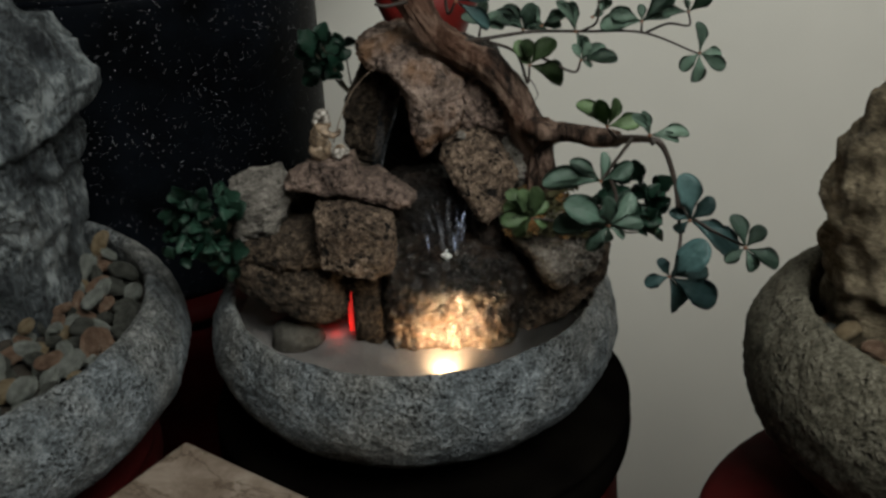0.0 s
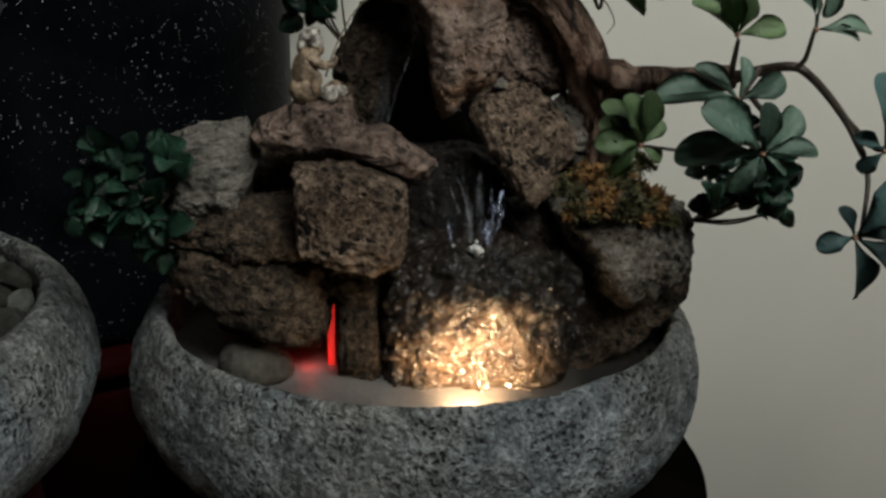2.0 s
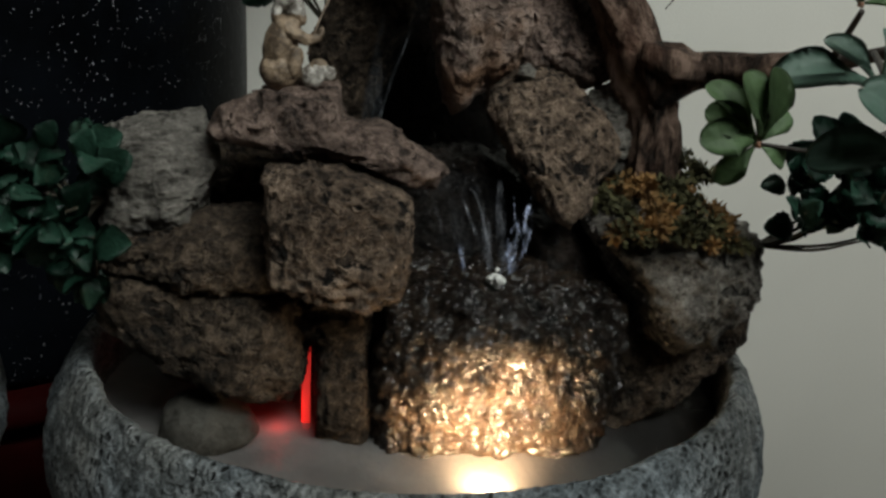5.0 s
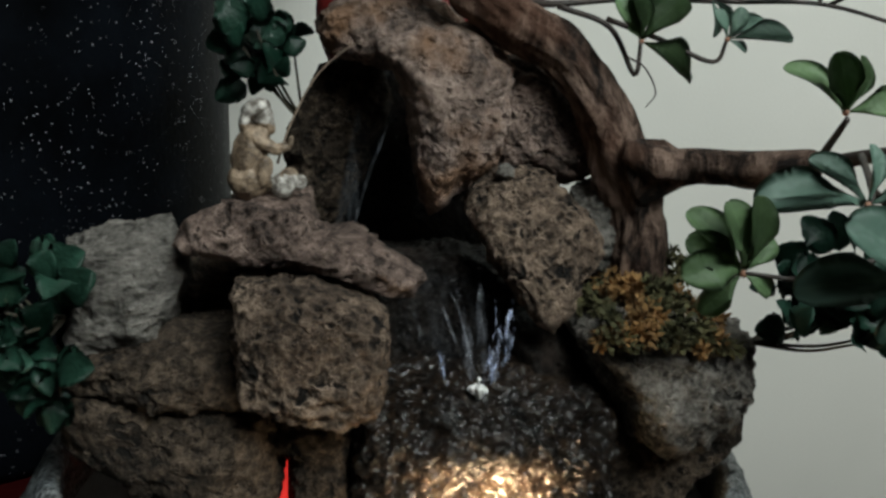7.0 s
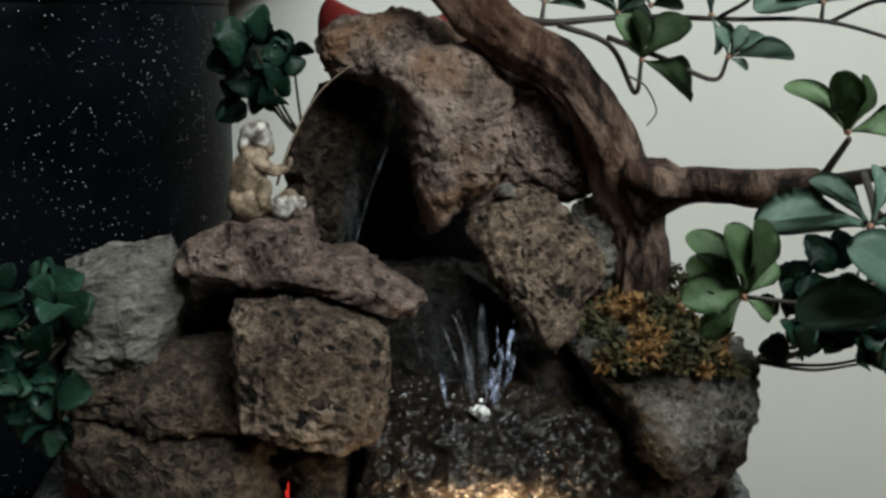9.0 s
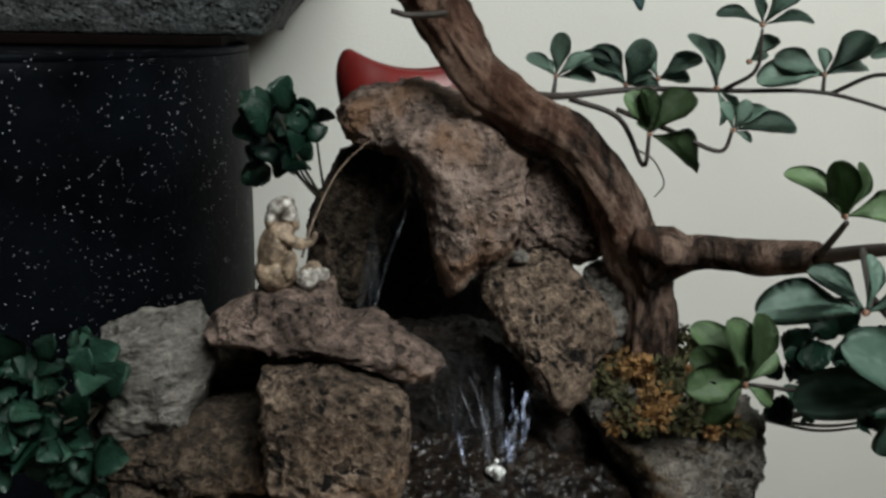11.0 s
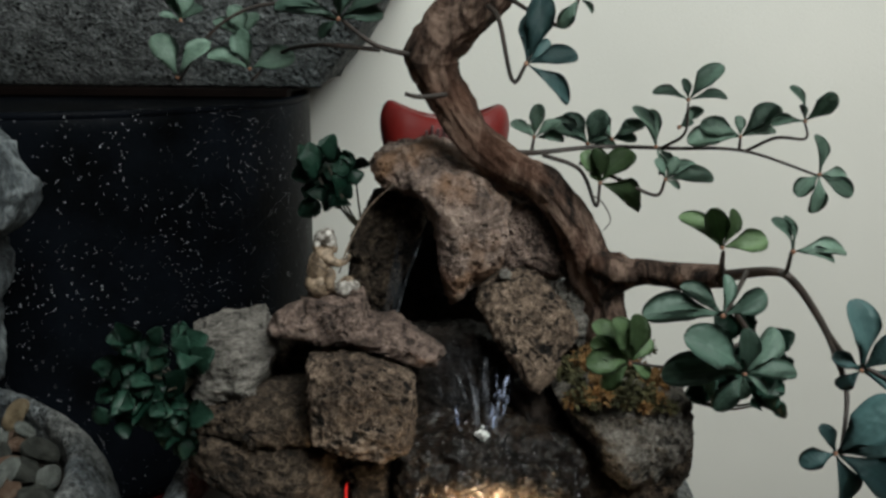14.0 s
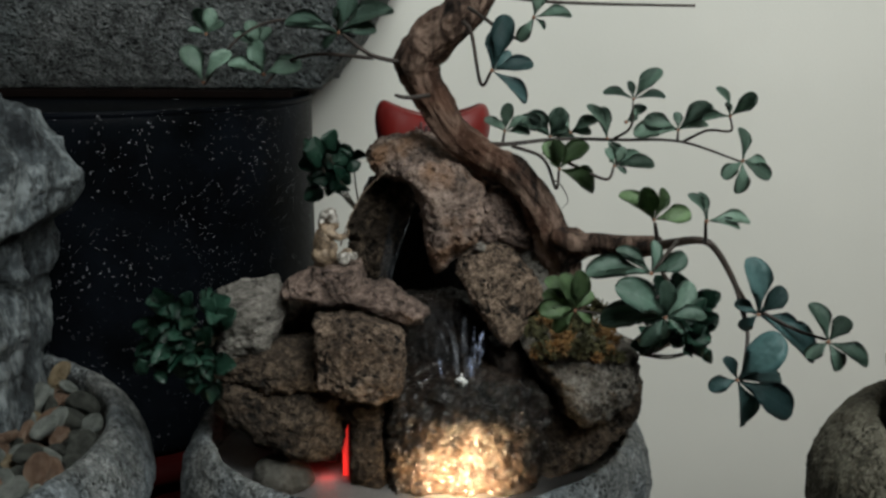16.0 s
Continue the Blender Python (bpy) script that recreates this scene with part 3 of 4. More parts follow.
rock([(0.006, 0.372), (0.022, 0.374), (0.038, 0.363), (0.054, 0.344), (0.068, 0.316), (0.064, 0.305), (0.042, 0.3), (0.024, 0.308), (0.002, 0.308), (-0.004, 0.33)], 0.932, 0.03, ROCK, "brown-grey slab rock behind the trunk", seed=2, pit=0.004, square=3.0, facets=3, bumps=0.004)
rock([(-0.096, 0.363), (-0.064, 0.369), (-0.05, 0.338), (-0.064, 0.312), (-0.075, 0.282), (-0.083, 0.249), (-0.104, 0.25), (-0.118, 0.28), (-0.117, 0.312), (-0.109, 0.338)], 0.985, 0.03, ROCK_LOW, "wet dark slab forming the cave side", seed=3)
rock([(-0.13, 0.12), (-0.12, 0.25), (-0.088, 0.352), (-0.03, 0.385), (0.05, 0.35), (0.08, 0.25), (0.09, 0.12)], 1.075, 0.045, ROCK_WET_SHADE, "wet rock closing the cave's back, with its shade put into the colour", seed=4)
rock([(-0.012, 0.3), (-0.005, 0.307), (0.003, 0.312), (0.016, 0.316), (0.034, 0.31), (0.05, 0.295), (0.061, 0.276), (0.052, 0.257), (0.041, 0.24), (0.031, 0.231), (0.022, 0.235), (0.012, 0.249), (0.001, 0.263), (-0.009, 0.28), (-0.015, 0.292)], 0.89, 0.03, ROCK_PITTED, "wedge-shaped pitted brown rock beside the waterfall", seed=5, pit=0.006, square=3.4, bumps=0.0035, lean=0.45, facets=4)
rock([(0.046, 0.3), (0.062, 0.308), (0.073, 0.303), (0.078, 0.287), (0.078, 0.262), (0.07, 0.245), (0.053, 0.255)], 0.91, 0.022, ROCK_GREY, "small grey rock wedged behind the wedge rock", seed=6, pit=0.005)
rock([(-0.163, 0.282), (-0.155, 0.293), (-0.14, 0.304), (-0.119, 0.307), (-0.098, 0.304), (-0.092, 0.287), (-0.068, 0.286), (-0.053, 0.274), (-0.038, 0.264), (-0.043, 0.252), (-0.059, 0.254), (-0.08, 0.264), (-0.108, 0.271), (-0.141, 0.272), (-0.16, 0.277)], 0.868, 0.032, ROCK, "flat capstone carrying the clay fisherman", seed=7, pit=0.007, square=2.8, bumps=0.007, fine=0.003, strata=(30, 30, 45), layer=0.6)
rock([(-0.135, 0.266), (-0.112, 0.271), (-0.084, 0.266), (-0.061, 0.253), (-0.059, 0.231), (-0.063, 0.202), (-0.084, 0.194), (-0.107, 0.201), (-0.13, 0.208), (-0.134, 0.239)], 0.84, 0.036, ROCK_PITTED, "blocky pitted brown rock under the capstone", seed=8, pit=0.009, square=4.5, bumps=0.004, fine=0.0022)
rock([(-0.223, 0.275), (-0.213, 0.281), (-0.172, 0.289), (-0.161, 0.264), (-0.166, 0.245), (-0.179, 0.219), (-0.195, 0.212), (-0.219, 0.216), (-0.224, 0.23), (-0.22, 0.259)], 0.88, 0.034, ROCK_GREY, "layered light grey rock beside the ivy", seed=9, square=3.6, bumps=0.005)
rock([(-0.236, 0.217), (-0.198, 0.228), (-0.164, 0.236), (-0.132, 0.236), (-0.122, 0.222), (-0.125, 0.195), (-0.15, 0.19), (-0.198, 0.202), (-0.23, 0.206)], 0.87, 0.042, ROCK_LOW, "rough brown rock under the grey rock", seed=10, pit=0.009, square=3)
rock([(-0.238, 0.2), (-0.22, 0.21), (-0.151, 0.2), (-0.112, 0.196), (-0.108, 0.158), (-0.12, 0.121), (-0.146, 0.13), (-0.189, 0.147), (-0.224, 0.176)], 0.876, 0.05, ROCK_LOW, "large damp brown rock leaning over the bowl's rim", seed=11, pit=0.007, square=3, bumps=0.007, facets=3)
rock([(-0.134, 0.2), (-0.108, 0.207), (-0.079, 0.205), (-0.076, 0.188), (-0.077, 0.15), (-0.077, 0.096), (-0.108, 0.096), (-0.1095, 0.14), (-0.1105, 0.17), (-0.124, 0.179)], 0.868, 0.03, ROCK_LOW, "damp brown rock standing in the pool", seed=12, pit=0.007, square=4.5, bumps=0.006, centre=(-0.0945, 0.165), facets=2)
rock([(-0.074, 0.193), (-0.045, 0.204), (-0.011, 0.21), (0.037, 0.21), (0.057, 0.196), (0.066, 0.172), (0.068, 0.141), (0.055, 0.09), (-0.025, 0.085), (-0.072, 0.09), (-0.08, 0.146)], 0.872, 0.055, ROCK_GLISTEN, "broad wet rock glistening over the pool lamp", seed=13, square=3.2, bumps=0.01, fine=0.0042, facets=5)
rock([(-0.085, 0.23), (-0.067, 0.262), (-0.033, 0.266), (0.006, 0.26), (0.022, 0.24), (0.02, 0.18), (-0.023, 0.17), (-0.08, 0.19)], 0.93, 0.035, ROCK_WET_SHADE, "wet rock chute under the waterfall", seed=14)
rock([(0.04, 0.236), (0.052, 0.247), (0.096, 0.248), (0.14, 0.232), (0.147, 0.208), (0.138, 0.184), (0.122, 0.164), (0.098, 0.156), (0.083, 0.166), (0.071, 0.19), (0.05, 0.213)], 0.874, 0.043, ROCK_MOSSY, "rounded grey rock with moss growing on top", seed=15, pit=0.005, square=3.0, bumps=0.005, facets=3, fine=0.0028)
rock([(0.05, 0.19), (0.103, 0.19), (0.158, 0.186), (0.157, 0.163), (0.137, 0.138), (0.108, 0.11), (0.06, 0.09), (0.028, 0.085), (0.037, 0.138)], 0.905, 0.05, ROCK_LOW, "damp brown rock below the moss rock", seed=16, pit=0.007)
rock([(0.012, 0.227), (0.035, 0.23), (0.054, 0.207), (0.073, 0.179), (0.073, 0.15), (0.03, 0.15), (0.016, 0.193)], 0.895, 0.03, ROCK_WET_SHADE, "dark wet rock beside the waterfall", seed=17)
rock([(0.01, 0.1), (0.015, 0.2), (0.035, 0.255), (0.07, 0.262), (0.1, 0.24), (0.11, 0.1)], 0.935, 0.03, ROCK_LOW, "dark rock filling the pile below the trunk", seed=21, pit=0.007)
rock([(-0.21, 0.08), (-0.2, 0.25), (-0.15, 0.27), (-0.08, 0.26), (-0.05, 0.2), (-0.05, 0.08)], 0.945, 0.03, ROCK_LOW, "dark rock filling the pile behind", seed=18, pit=0.007)
rock([(-0.196, 0.108), (-0.192, 0.126), (-0.182, 0.133), (-0.16, 0.134), (-0.144, 0.124), (-0.139, 0.112), (-0.155, 0.1), (-0.19, 0.099)], 0.85, 0.024, PALE_STONE, "smooth pale river stone lying in the pool", seed=19, square=2.2, bumps=0.002, fine=0.0003, cuts=4)
rock([(0.115, 0.08), (0.118, 0.112), (0.135, 0.118), (0.147, 0.1), (0.14, 0.08)], 0.90, 0.02, PALE_STONE, "small brownish stone at the pool's edge", seed=20, square=2.2, bumps=0.002, fine=0.0003, cuts=4)

rock([(0.0, 0.311), (0.002, 0.317), (0.007, 0.319), (0.011, 0.315), (0.01, 0.31)], 0.888, 0.006, ROCK_GREY, "tiny pale stone lodged on the wedge rock", seed=22, square=2.2, bumps=0.0008, fine=0.0002, cuts=3, facets=2)

# ---- water, foam and lamps ----
bm = bmesh.new()
rings = []
for j in range(12):
    r = 0.191 * j / 11
    rings.append([bm.verts.new((BOWL[0] + r * math.cos(2 * math.pi * k / 72), BOWL[1] + r * math.sin(2 * math.pi * k / 72), 0.108 + 0.0012 * noise.noise(Vector((r * 40 * math.cos(k * 0.087), r * 40 * math.sin(k * 0.087), 0))))) for k in range(72)] if j else [bm.verts.new((*BOWL, 0.108))])
for k in range(72):
    bm.faces.new((rings[0][0], rings[1][k], rings[1][(k + 1) % 72]))
for a, b in zip(rings[1:], rings[2:]):
    for k in range(72):
        bm.faces.new((a[k], b[k], b[(k + 1) % 72], a[(k + 1) % 72]))
thing("pool_water", bm, POOL, "misty shallow water filling the fountain bowl", "water")
bm = lathe([(0.0, 0.0), (0.013, 0.0), (0.013, 0.006), (0.011, 0.01), (0.0, 0.012)], (0, 0, 0), 32)
ob = thing("pool_lamp", bm, WARM_GLOW, "small round warm white lamp at the water's surface", "lamp")
ob.location = (-0.022, 0.768, 0.094)
ob.scale = (1.6, 1.0, 1.0)
bm = box(bmesh.new(), (-0.1165, 0.868, 0.1), (-0.1115, 0.873, 0.166), 0.001)
thing("red_lamp", bm, RED_GLOW, "red glowing lamp strip inside the rock cleft", "lamp")


def sheet(top, bottom, width_top, width_bottom, bow, seed, folds=0.002, taper=0.0):
    """A falling film of water between two edges."""
    bm = bmesh.new()
    top, bottom = Vector(top), Vector(bottom)
    grid = []
    for i in range(25):
        t = i / 24
        row = []
        for j in range(13):
            u = j / 12 - 0.5
            w = (width_top + (width_bottom - width_top) * t) * math.sin(math.pi * (0.06 + 0.88 * t)) ** taper
            p = top.lerp(bottom, t) + Vector((u * w, -bow * math.sin(t * math.pi / 2) + folds * noise.noise(Vector((u * 9 + seed, t * 2, seed))), bow * 0.8 * math.sin(t * math.pi)))
            row.append(bm.verts.new(p))
        grid.append(row)
    for a, b in zip(grid, grid[1:]):
        for j in range(12):
            bm.faces.new((a[j], a[j + 1], b[j + 1], b[j]))
    bmesh.ops.solidify(bm, geom=bm.faces[:], thickness=0.0012)
    return bm


fall = holder("waterfall", "clear water running over the rock chute into foam", "waterfall", at=(-0.01, 0.88, 0.21))
for a, b, w1, w2, s in (((-0.02, 0.905, 0.256), (-0.006, 0.868, 0.196), 0.035, 0.04, 1), ((-0.045, 0.9, 0.25), (-0.03, 0.87, 0.2), 0.02, 0.025, 5)):
    o = part("water_sheet", sheet(a, b, w1, w2, 0.008, s), FALL)
    o.parent = fall
    o.location = -fall.location
for k, (x, z, foot, end, w1, w2) in enumerate(((0.004, 0.236, -0.004, 0.206, 0.013, 0.009), (0.001, 0.224, -0.006, 0.206, 0.007, 0.008), (0.007, 0.245, 0.004, 0.222, 0.005, 0.005), (-0.03, 0.222, -0.028, 0.208, 0.004, 0.004))):
    o = part("streak", sheet((x, 0.86, z), (foot, 0.848, end), w1, w2, 0.003, 20 + k, 0.005, 0.8), WATER_HIGHLIGHT, fall)
    o.location = -fall.location
for k, (x, z, foot, end, w1, w2) in enumerate(((-0.02, 0.252, -0.014, 0.212, 0.004, 0.006), (-0.008, 0.256, -0.009, 0.214, 0.004, 0.006), (-0.036, 0.244, -0.03, 0.21, 0.003, 0.004))):
    o = part("streak", sheet((x, 0.872, z), (foot, 0.85, end), w1, w2, 0.004, 40 + k, 0.004, 0.5), RUNNING, fall)
    o.location = -fall.location
for k, (path, r) in enumerate((([(-0.044, 0.878, 0.263), (-0.033, 0.862, 0.253), (-0.024, 0.85, 0.233), (-0.015, 0.842, 0.212)], 0.0007),
                               ([(-0.03, 0.874, 0.258), (-0.022, 0.86, 0.248), (-0.017, 0.85, 0.23), (-0.013, 0.843, 0.213)], 0.0006),
                               ([(-0.046, 0.872, 0.244), (-0.042, 0.858, 0.236), (-0.04, 0.85, 0.222)], 0.0005),
                               ([(0.01, 0.868, 0.25), (0.006, 0.856, 0.24), (0.001, 0.848, 0.225), (-0.007, 0.842, 0.212)], 0.0009),
                               ([(0.0, 0.868, 0.247), (-0.001, 0.856, 0.236), (-0.004, 0.849, 0.222), (-0.009, 0.842, 0.211)], 0.0008))):
    o = part("streak", tube(path, [r * 0.4, r * 0.7, r, r * 0.6], 7, 0.6, k), WATER_HIGHLIGHT if k > 2 else RUNNING, fall)
    o.location = -fall.location
bm = bmesh.new()
rng = random.Random(4)
for k in range(14):
    bmesh.ops.create_icosphere(bm, subdivisions=2, radius=rng.uniform(0.0012, 0.003), matrix=Matrix.Translation((-0.013 + rng.gauss(0, 0.0022), 0.838 + rng.gauss(0, 0.0016), 0.2095 + rng.gauss(0, 0.002))))
o = part("foam", bm, FOAM, fall, "white splash of foam")
o.location = -fall.location
thing("water_trickle", tube([(-0.052, 0.945, 0.343), (-0.058, 0.935, 0.325), (-0.066, 0.93, 0.305), (-0.073, 0.928, 0.28), (-0.08, 0.926, 0.252)], [0.0004, 0.0009, 0.0012, 0.0009, 0.0006], 7, 0.5, 3), FILM_EDGE, "thin bright trickle of water inside the cave", "waterfall")
cave = thing("water_film", sheet((-0.06, 0.955, 0.343), (-0.083, 0.94, 0.258), 0.022, 0.01, 0.008, 9), FILM, "thin film of water falling inside the cave", "waterfall")

# ---- bonsai tree ----


def leaf_mesh(name, material, width, lobes=0, curl=0.1, fold=0.08):
    """One leaf of unit length along +y, facing +z, with a folded midrib."""
    bm = bmesh.new()
    rows = []
    n = 17
    for i in range(n):
        t = 1 - (1 - i / (n - 1)) ** 1.7
        if lobes:
            w = width * (max(0.0, math.sin(math.pi * min(1, t * 1.01) ** 0.85)) ** 0.62) * (1 + 0.06 * math.cos(t * math.pi * lobes)) + 0.015
        else:
            w = width * math.sqrt(max(0.0, 1 - abs(2 * t ** 1.5 - 1) ** 2.3)) * (0.2 + 0.8 * min(1.0, t / 0.55) ** 1.3) + 0.03
        z = curl * math.sin(t * math.pi) - 0.14 * t * t
        rows.append([bm.verts.new((u * w * 0.5, t, z + abs(u) * fold * w + 0.03 * math.sin(7 * t + 3 * u))) for u in (-1, -0.5, 0, 0.5, 1)])
    for a, b in zip(rows, rows[1:]):
        for j in range(4):
            bm.faces.new((a[j], a[j + 1], b[j + 1], b[j]))
    bmesh.ops.solidify(bm, geom=bm.faces[:], thickness=0.012)
    return mesh_of(name, bm, material)


LEAVES = {tone: leaf_mesh("leaf_" + tone, LEAF[tone], 0.54) for tone in ("mid", "dark", "blue", "light")}
IVY = [leaf_mesh("ivy_leaf", LEAF["ivy"], 0.86, 9, 0.09, 0.05), leaf_mesh("ivy_leaf", LEAF["ivy"], 0.74, 11, 0.14, 0.07)]
pick = random.Random(11)


def leaf(parent, mesh, base, way, length, width, normal, name="leaf"):
    """Lays a unit leaf from base along way."""
    y = Vector(way).normalized()
    x = y.cross(Vector(normal)).normalized()
    z = x.cross(y)
    ob = new(name, mesh)
    ob.parent = parent
    m = Matrix((x, y, z)).transposed().to_4x4()
    m.translation = Vector(base) - parent.location
    ob.matrix_local = m @ Matrix.Diagonal((length * width, length, length, 1))
    return ob


TREE = Vector((0.09, 0.895, 0.245))
tree = holder("bonsai_tree", "artificial bonsai with a gnarled brown trunk and green leaves", "tree", at=TREE)


def limb(name, path, radii, material=None, sides=8, knots=0.0, seed=0.0, steps=6, parent=None):
    ob = part(name, tube(path, radii, sides, knots, seed, steps), material or TWIG, parent or tree)
    ob.location = -(parent or tree).location
    return ob


limb("trunk", [(0.087, 0.89, 0.24), (0.085, 0.89, 0.265), (0.081, 0.892, 0.29), (0.075, 0.894, 0.312), (0.063, 0.894, 0.341), (0.036, 0.897, 0.376), (0.007, 0.9, 0.393), (-0.016, 0.902, 0.411), (-0.035, 0.908, 0.438), (-0.048, 0.912, 0.467), (-0.036, 0.905, 0.492), (-0.012, 0.895, 0.51), (0.003, 0.89, 0.533), (0.02, 0.88, 0.564)],
     [0.02, 0.0165, 0.0145, 0.0158, 0.0145, 0.014, 0.0137, 0.0137, 0.0147, 0.0198, 0.019, 0.0165, 0.0145, 0.012], BARK, 56, 0.3, 2.0, 18)
limb("branch", [(0.077, 0.885, 0.313), (0.102, 0.87, 0.321), (0.126, 0.845, 0.324), (0.145, 0.82, 0.33)], [0.016, 0.0105, 0.0095, 0.009, 0.0075], BARK, 18, 0.22, 4.0, 10)
limb("knot", [(0.066, 0.874, 0.33), (0.084, 0.872, 0.324), (0.1, 0.872, 0.319)], [0.006, 0.013, 0.007], BARK, 14, 0.4, 7.0, 8)
limb("branch", [(0.143, 0.822, 0.3295), (0.165, 0.785, 0.343), (0.177, 0.775, 0.339), (0.179, 0.73, 0.324), (0.174, 0.69, 0.311)], [0.0045, 0.003, 0.0026, 0.0022, 0.0018])
limb("branch", [(0.005, 0.89, 0.404), (0.031, 0.91, 0.402), (0.076, 0.914, 0.406), (0.129, 0.908, 0.406), (0.179, 0.896, 0.406), (0.225, 0.868, 0.392)], [0.0028, 0.002, 0.0016, 0.0014, 0.0012, 0.0009])
for path, r in (
        ([(0.179, 0.73, 0.324), (0.179, 0.69, 0.315), (0.183, 0.68, 0.316), (0.2, 0.665, 0.309), (0.214, 0.65, 0.307)], 0.0017),
        ([(0.174, 0.69, 0.311), (0.174, 0.68, 0.298), (0.167, 0.665, 0.273)], 0.0017),
        ([(0.154, 0.795, 0.34), (0.123, 0.73, 0.337), (0.117, 0.72, 0.333)], 0.0018),
        ([(0.123, 0.73, 0.337), (0.126, 0.7, 0.326), (0.118, 0.68, 0.317)], 0.0018),
        ([(0.126, 0.7, 0.326), (0.09, 0.694, 0.312), (0.059, 0.697, 0.313)], 0.0013),
        ([(0.145, 0.82, 0.331), (0.128, 0.765, 0.36)], 0.0022),
        ([(0.17, 0.78, 0.343), (0.162, 0.75, 0.352), (0.153, 0.722, 0.37)], 0.0018),
        ([(0.033, 0.905, 0.401), (0.06, 0.897, 0.391), (0.069, 0.876, 0.368), (0.071, 0.875, 0.385)], 0.0018),
        ([(0.061, 0.907, 0.395), (0.088, 0.891, 0.385), (0.113, 0.882, 0.375), (0.119, 0.88, 0.387)], 0.0017),
        ([(0.123, 0.907, 0.407), (0.134, 0.892, 0.419), (0.135, 0.891, 0.441)], 0.0014),
        ([(0.182, 0.898, 0.406), (0.198, 0.884, 0.417), (0.214, 0.871, 0.418), (0.213, 0.872, 0.43)], 0.0014),
        ([(0.026, 0.915, 0.403), (0.028, 0.92, 0.412)], 0.0016),
        ([(0.068, 0.916, 0.405), (0.068, 0.916, 0.409)], 0.0014),
        ([(0.177, 0.899, 0.407), (0.177, 0.899, 0.416)], 0.0014),
        ([(-0.012, 0.86, 0.506), (-0.007, 0.83, 0.497), (-0.003, 0.77, 0.462), (0.004, 0.76, 0.472)], 0.0018),
        ([(-0.008, 0.86, 0.517), (0.026, 0.78, 0.493), (0.033, 0.76, 0.509)], 0.0016),
        ([(-0.061, 0.9, 0.472), (-0.086, 0.89, 0.478), (-0.103, 0.885, 0.489), (-0.118, 0.88, 0.503)], 0.0022),
        ([(-0.086, 0.89, 0.476), (-0.13, 0.9, 0.479), (-0.161, 0.92, 0.472), (-0.182, 0.92, 0.452)], 0.0018),
        ([(-0.114, 0.885, 0.496), (-0.162, 0.9, 0.507), (-0.201, 0.9, 0.491), (-0.23, 0.9, 0.453)], 0.0016),
        ([(0.007, 0.88, 0.528), (0.072, 0.88, 0.522), (0.18, 0.88, 0.52)], 0.0018),
        ([(-0.039, 0.88, 0.446), (-0.058, 0.87, 0.445), (-0.068, 0.87, 0.447)], 0.0022)):
    limb("twig", path, [r * 0.95, r * 0.8, r * 0.6], TWIG, 7)

limb("aerial_root", [(0.064, 0.872, 0.377), (0.072, 0.868, 0.372), (0.078, 0.866, 0.36), (0.074, 0.868, 0.352)], [0.0006, 0.0005, 0.0003], TWIG, 6)


def whorl(centre, tips, broad, tone, parent=None):
    """Leaves round one bud; the tips are offsets across and up from it."""
    parent = parent or tree
    c = Vector(centre)
    for dx, dz in tips:
        way = Vector((dx, pick.uniform(-0.45, 0.25) * math.hypot(dx, dz), dz)) * (0.92 if tone == "blue" else 1.0)
        normal = Vector((pick.uniform(-0.3, 0.7), -1.0, pick.uniform(0.35, 1.4)))
        leaf(parent, LEAVES[tone], c + way * 0.04, way, way.length, broad / 0.5 * pick.uniform(0.9, 1.12), normal)
    bm = bmesh.new()
    bmesh.ops.create_icosphere(bm, subdivisions=2, radius=0.0015)
    for v in bm.verts:
        v.co += v.co.normalized() * 0.0008 * noise.noise(v.co * 900 + c * 40)
    ob = part("bud", bm, BUD, parent)
    ob.location = c - parent.location


whorl((0.180, 0.68, 0.315), [(-0.007, 0.041), (0.017, 0.019), (-0.016, 0.009), (0.039, -0.024), (-0.011, -0.012), (0.027, -0.009)], 0.52, 'blue')
whorl((0.164, 0.665, 0.274), [(0.023, 0.035), (-0.02, -0.004), (-0.009, 0.017), (0.034, 0.004), (0.039, -0.02), (0.013, -0.036)], 0.52, 'blue')
whorl((0.215, 0.648, 0.306), [(-0.008, 0.024), (0.013, 0.015), (0.023, -0.009), (0.007, -0.016), (-0.015, -0.007)], 0.55, 'dark')
whorl((0.117, 0.68, 0.313), [(-0.041, 0.0), (-0.031, 0.026), (-0.002, 0.025), (0.02, 0.021), (0.024, 0.005), (0.012, -0.008), (0.001, -0.016), (-0.016, -0.016)], 0.44, 'dark')
whorl((0.116, 0.72, 0.333), [(-0.044, 0.007), (-0.022, 0.019), (0.004, 0.022), (0.025, 0.012)], 0.42, 'dark')
whorl((0.059, 0.697, 0.313), [(-0.017, 0.022), (-0.023, 0.004), (0.003, 0.027), (-0.008, 0.026), (-0.014, -0.014), (0.012, 0.012), (-0.02, 0.013), (0.012, -0.007)], 0.5, 'light')
whorl((0.127, 0.765, 0.363), [(-0.022, 0.02), (-0.009, 0.023), (0.008, 0.022), (0.026, 0.006)], 0.45, 'light')
whorl((0.153, 0.72, 0.371), [(-0.013, 0.02), (0.031, 0.002), (0.022, -0.002), (-0.005, 0.02)], 0.32, 'mid')
whorl((-0.231, 0.9, 0.455), [(-0.013, 0.03), (0.022, 0.025)], 0.5, 'mid')
whorl((-0.227, 0.9, 0.495), [(-0.007, 0.021), (0.006, 0.02), (-0.012, 0.005), (0.014, 0.01)], 0.5, 'mid')
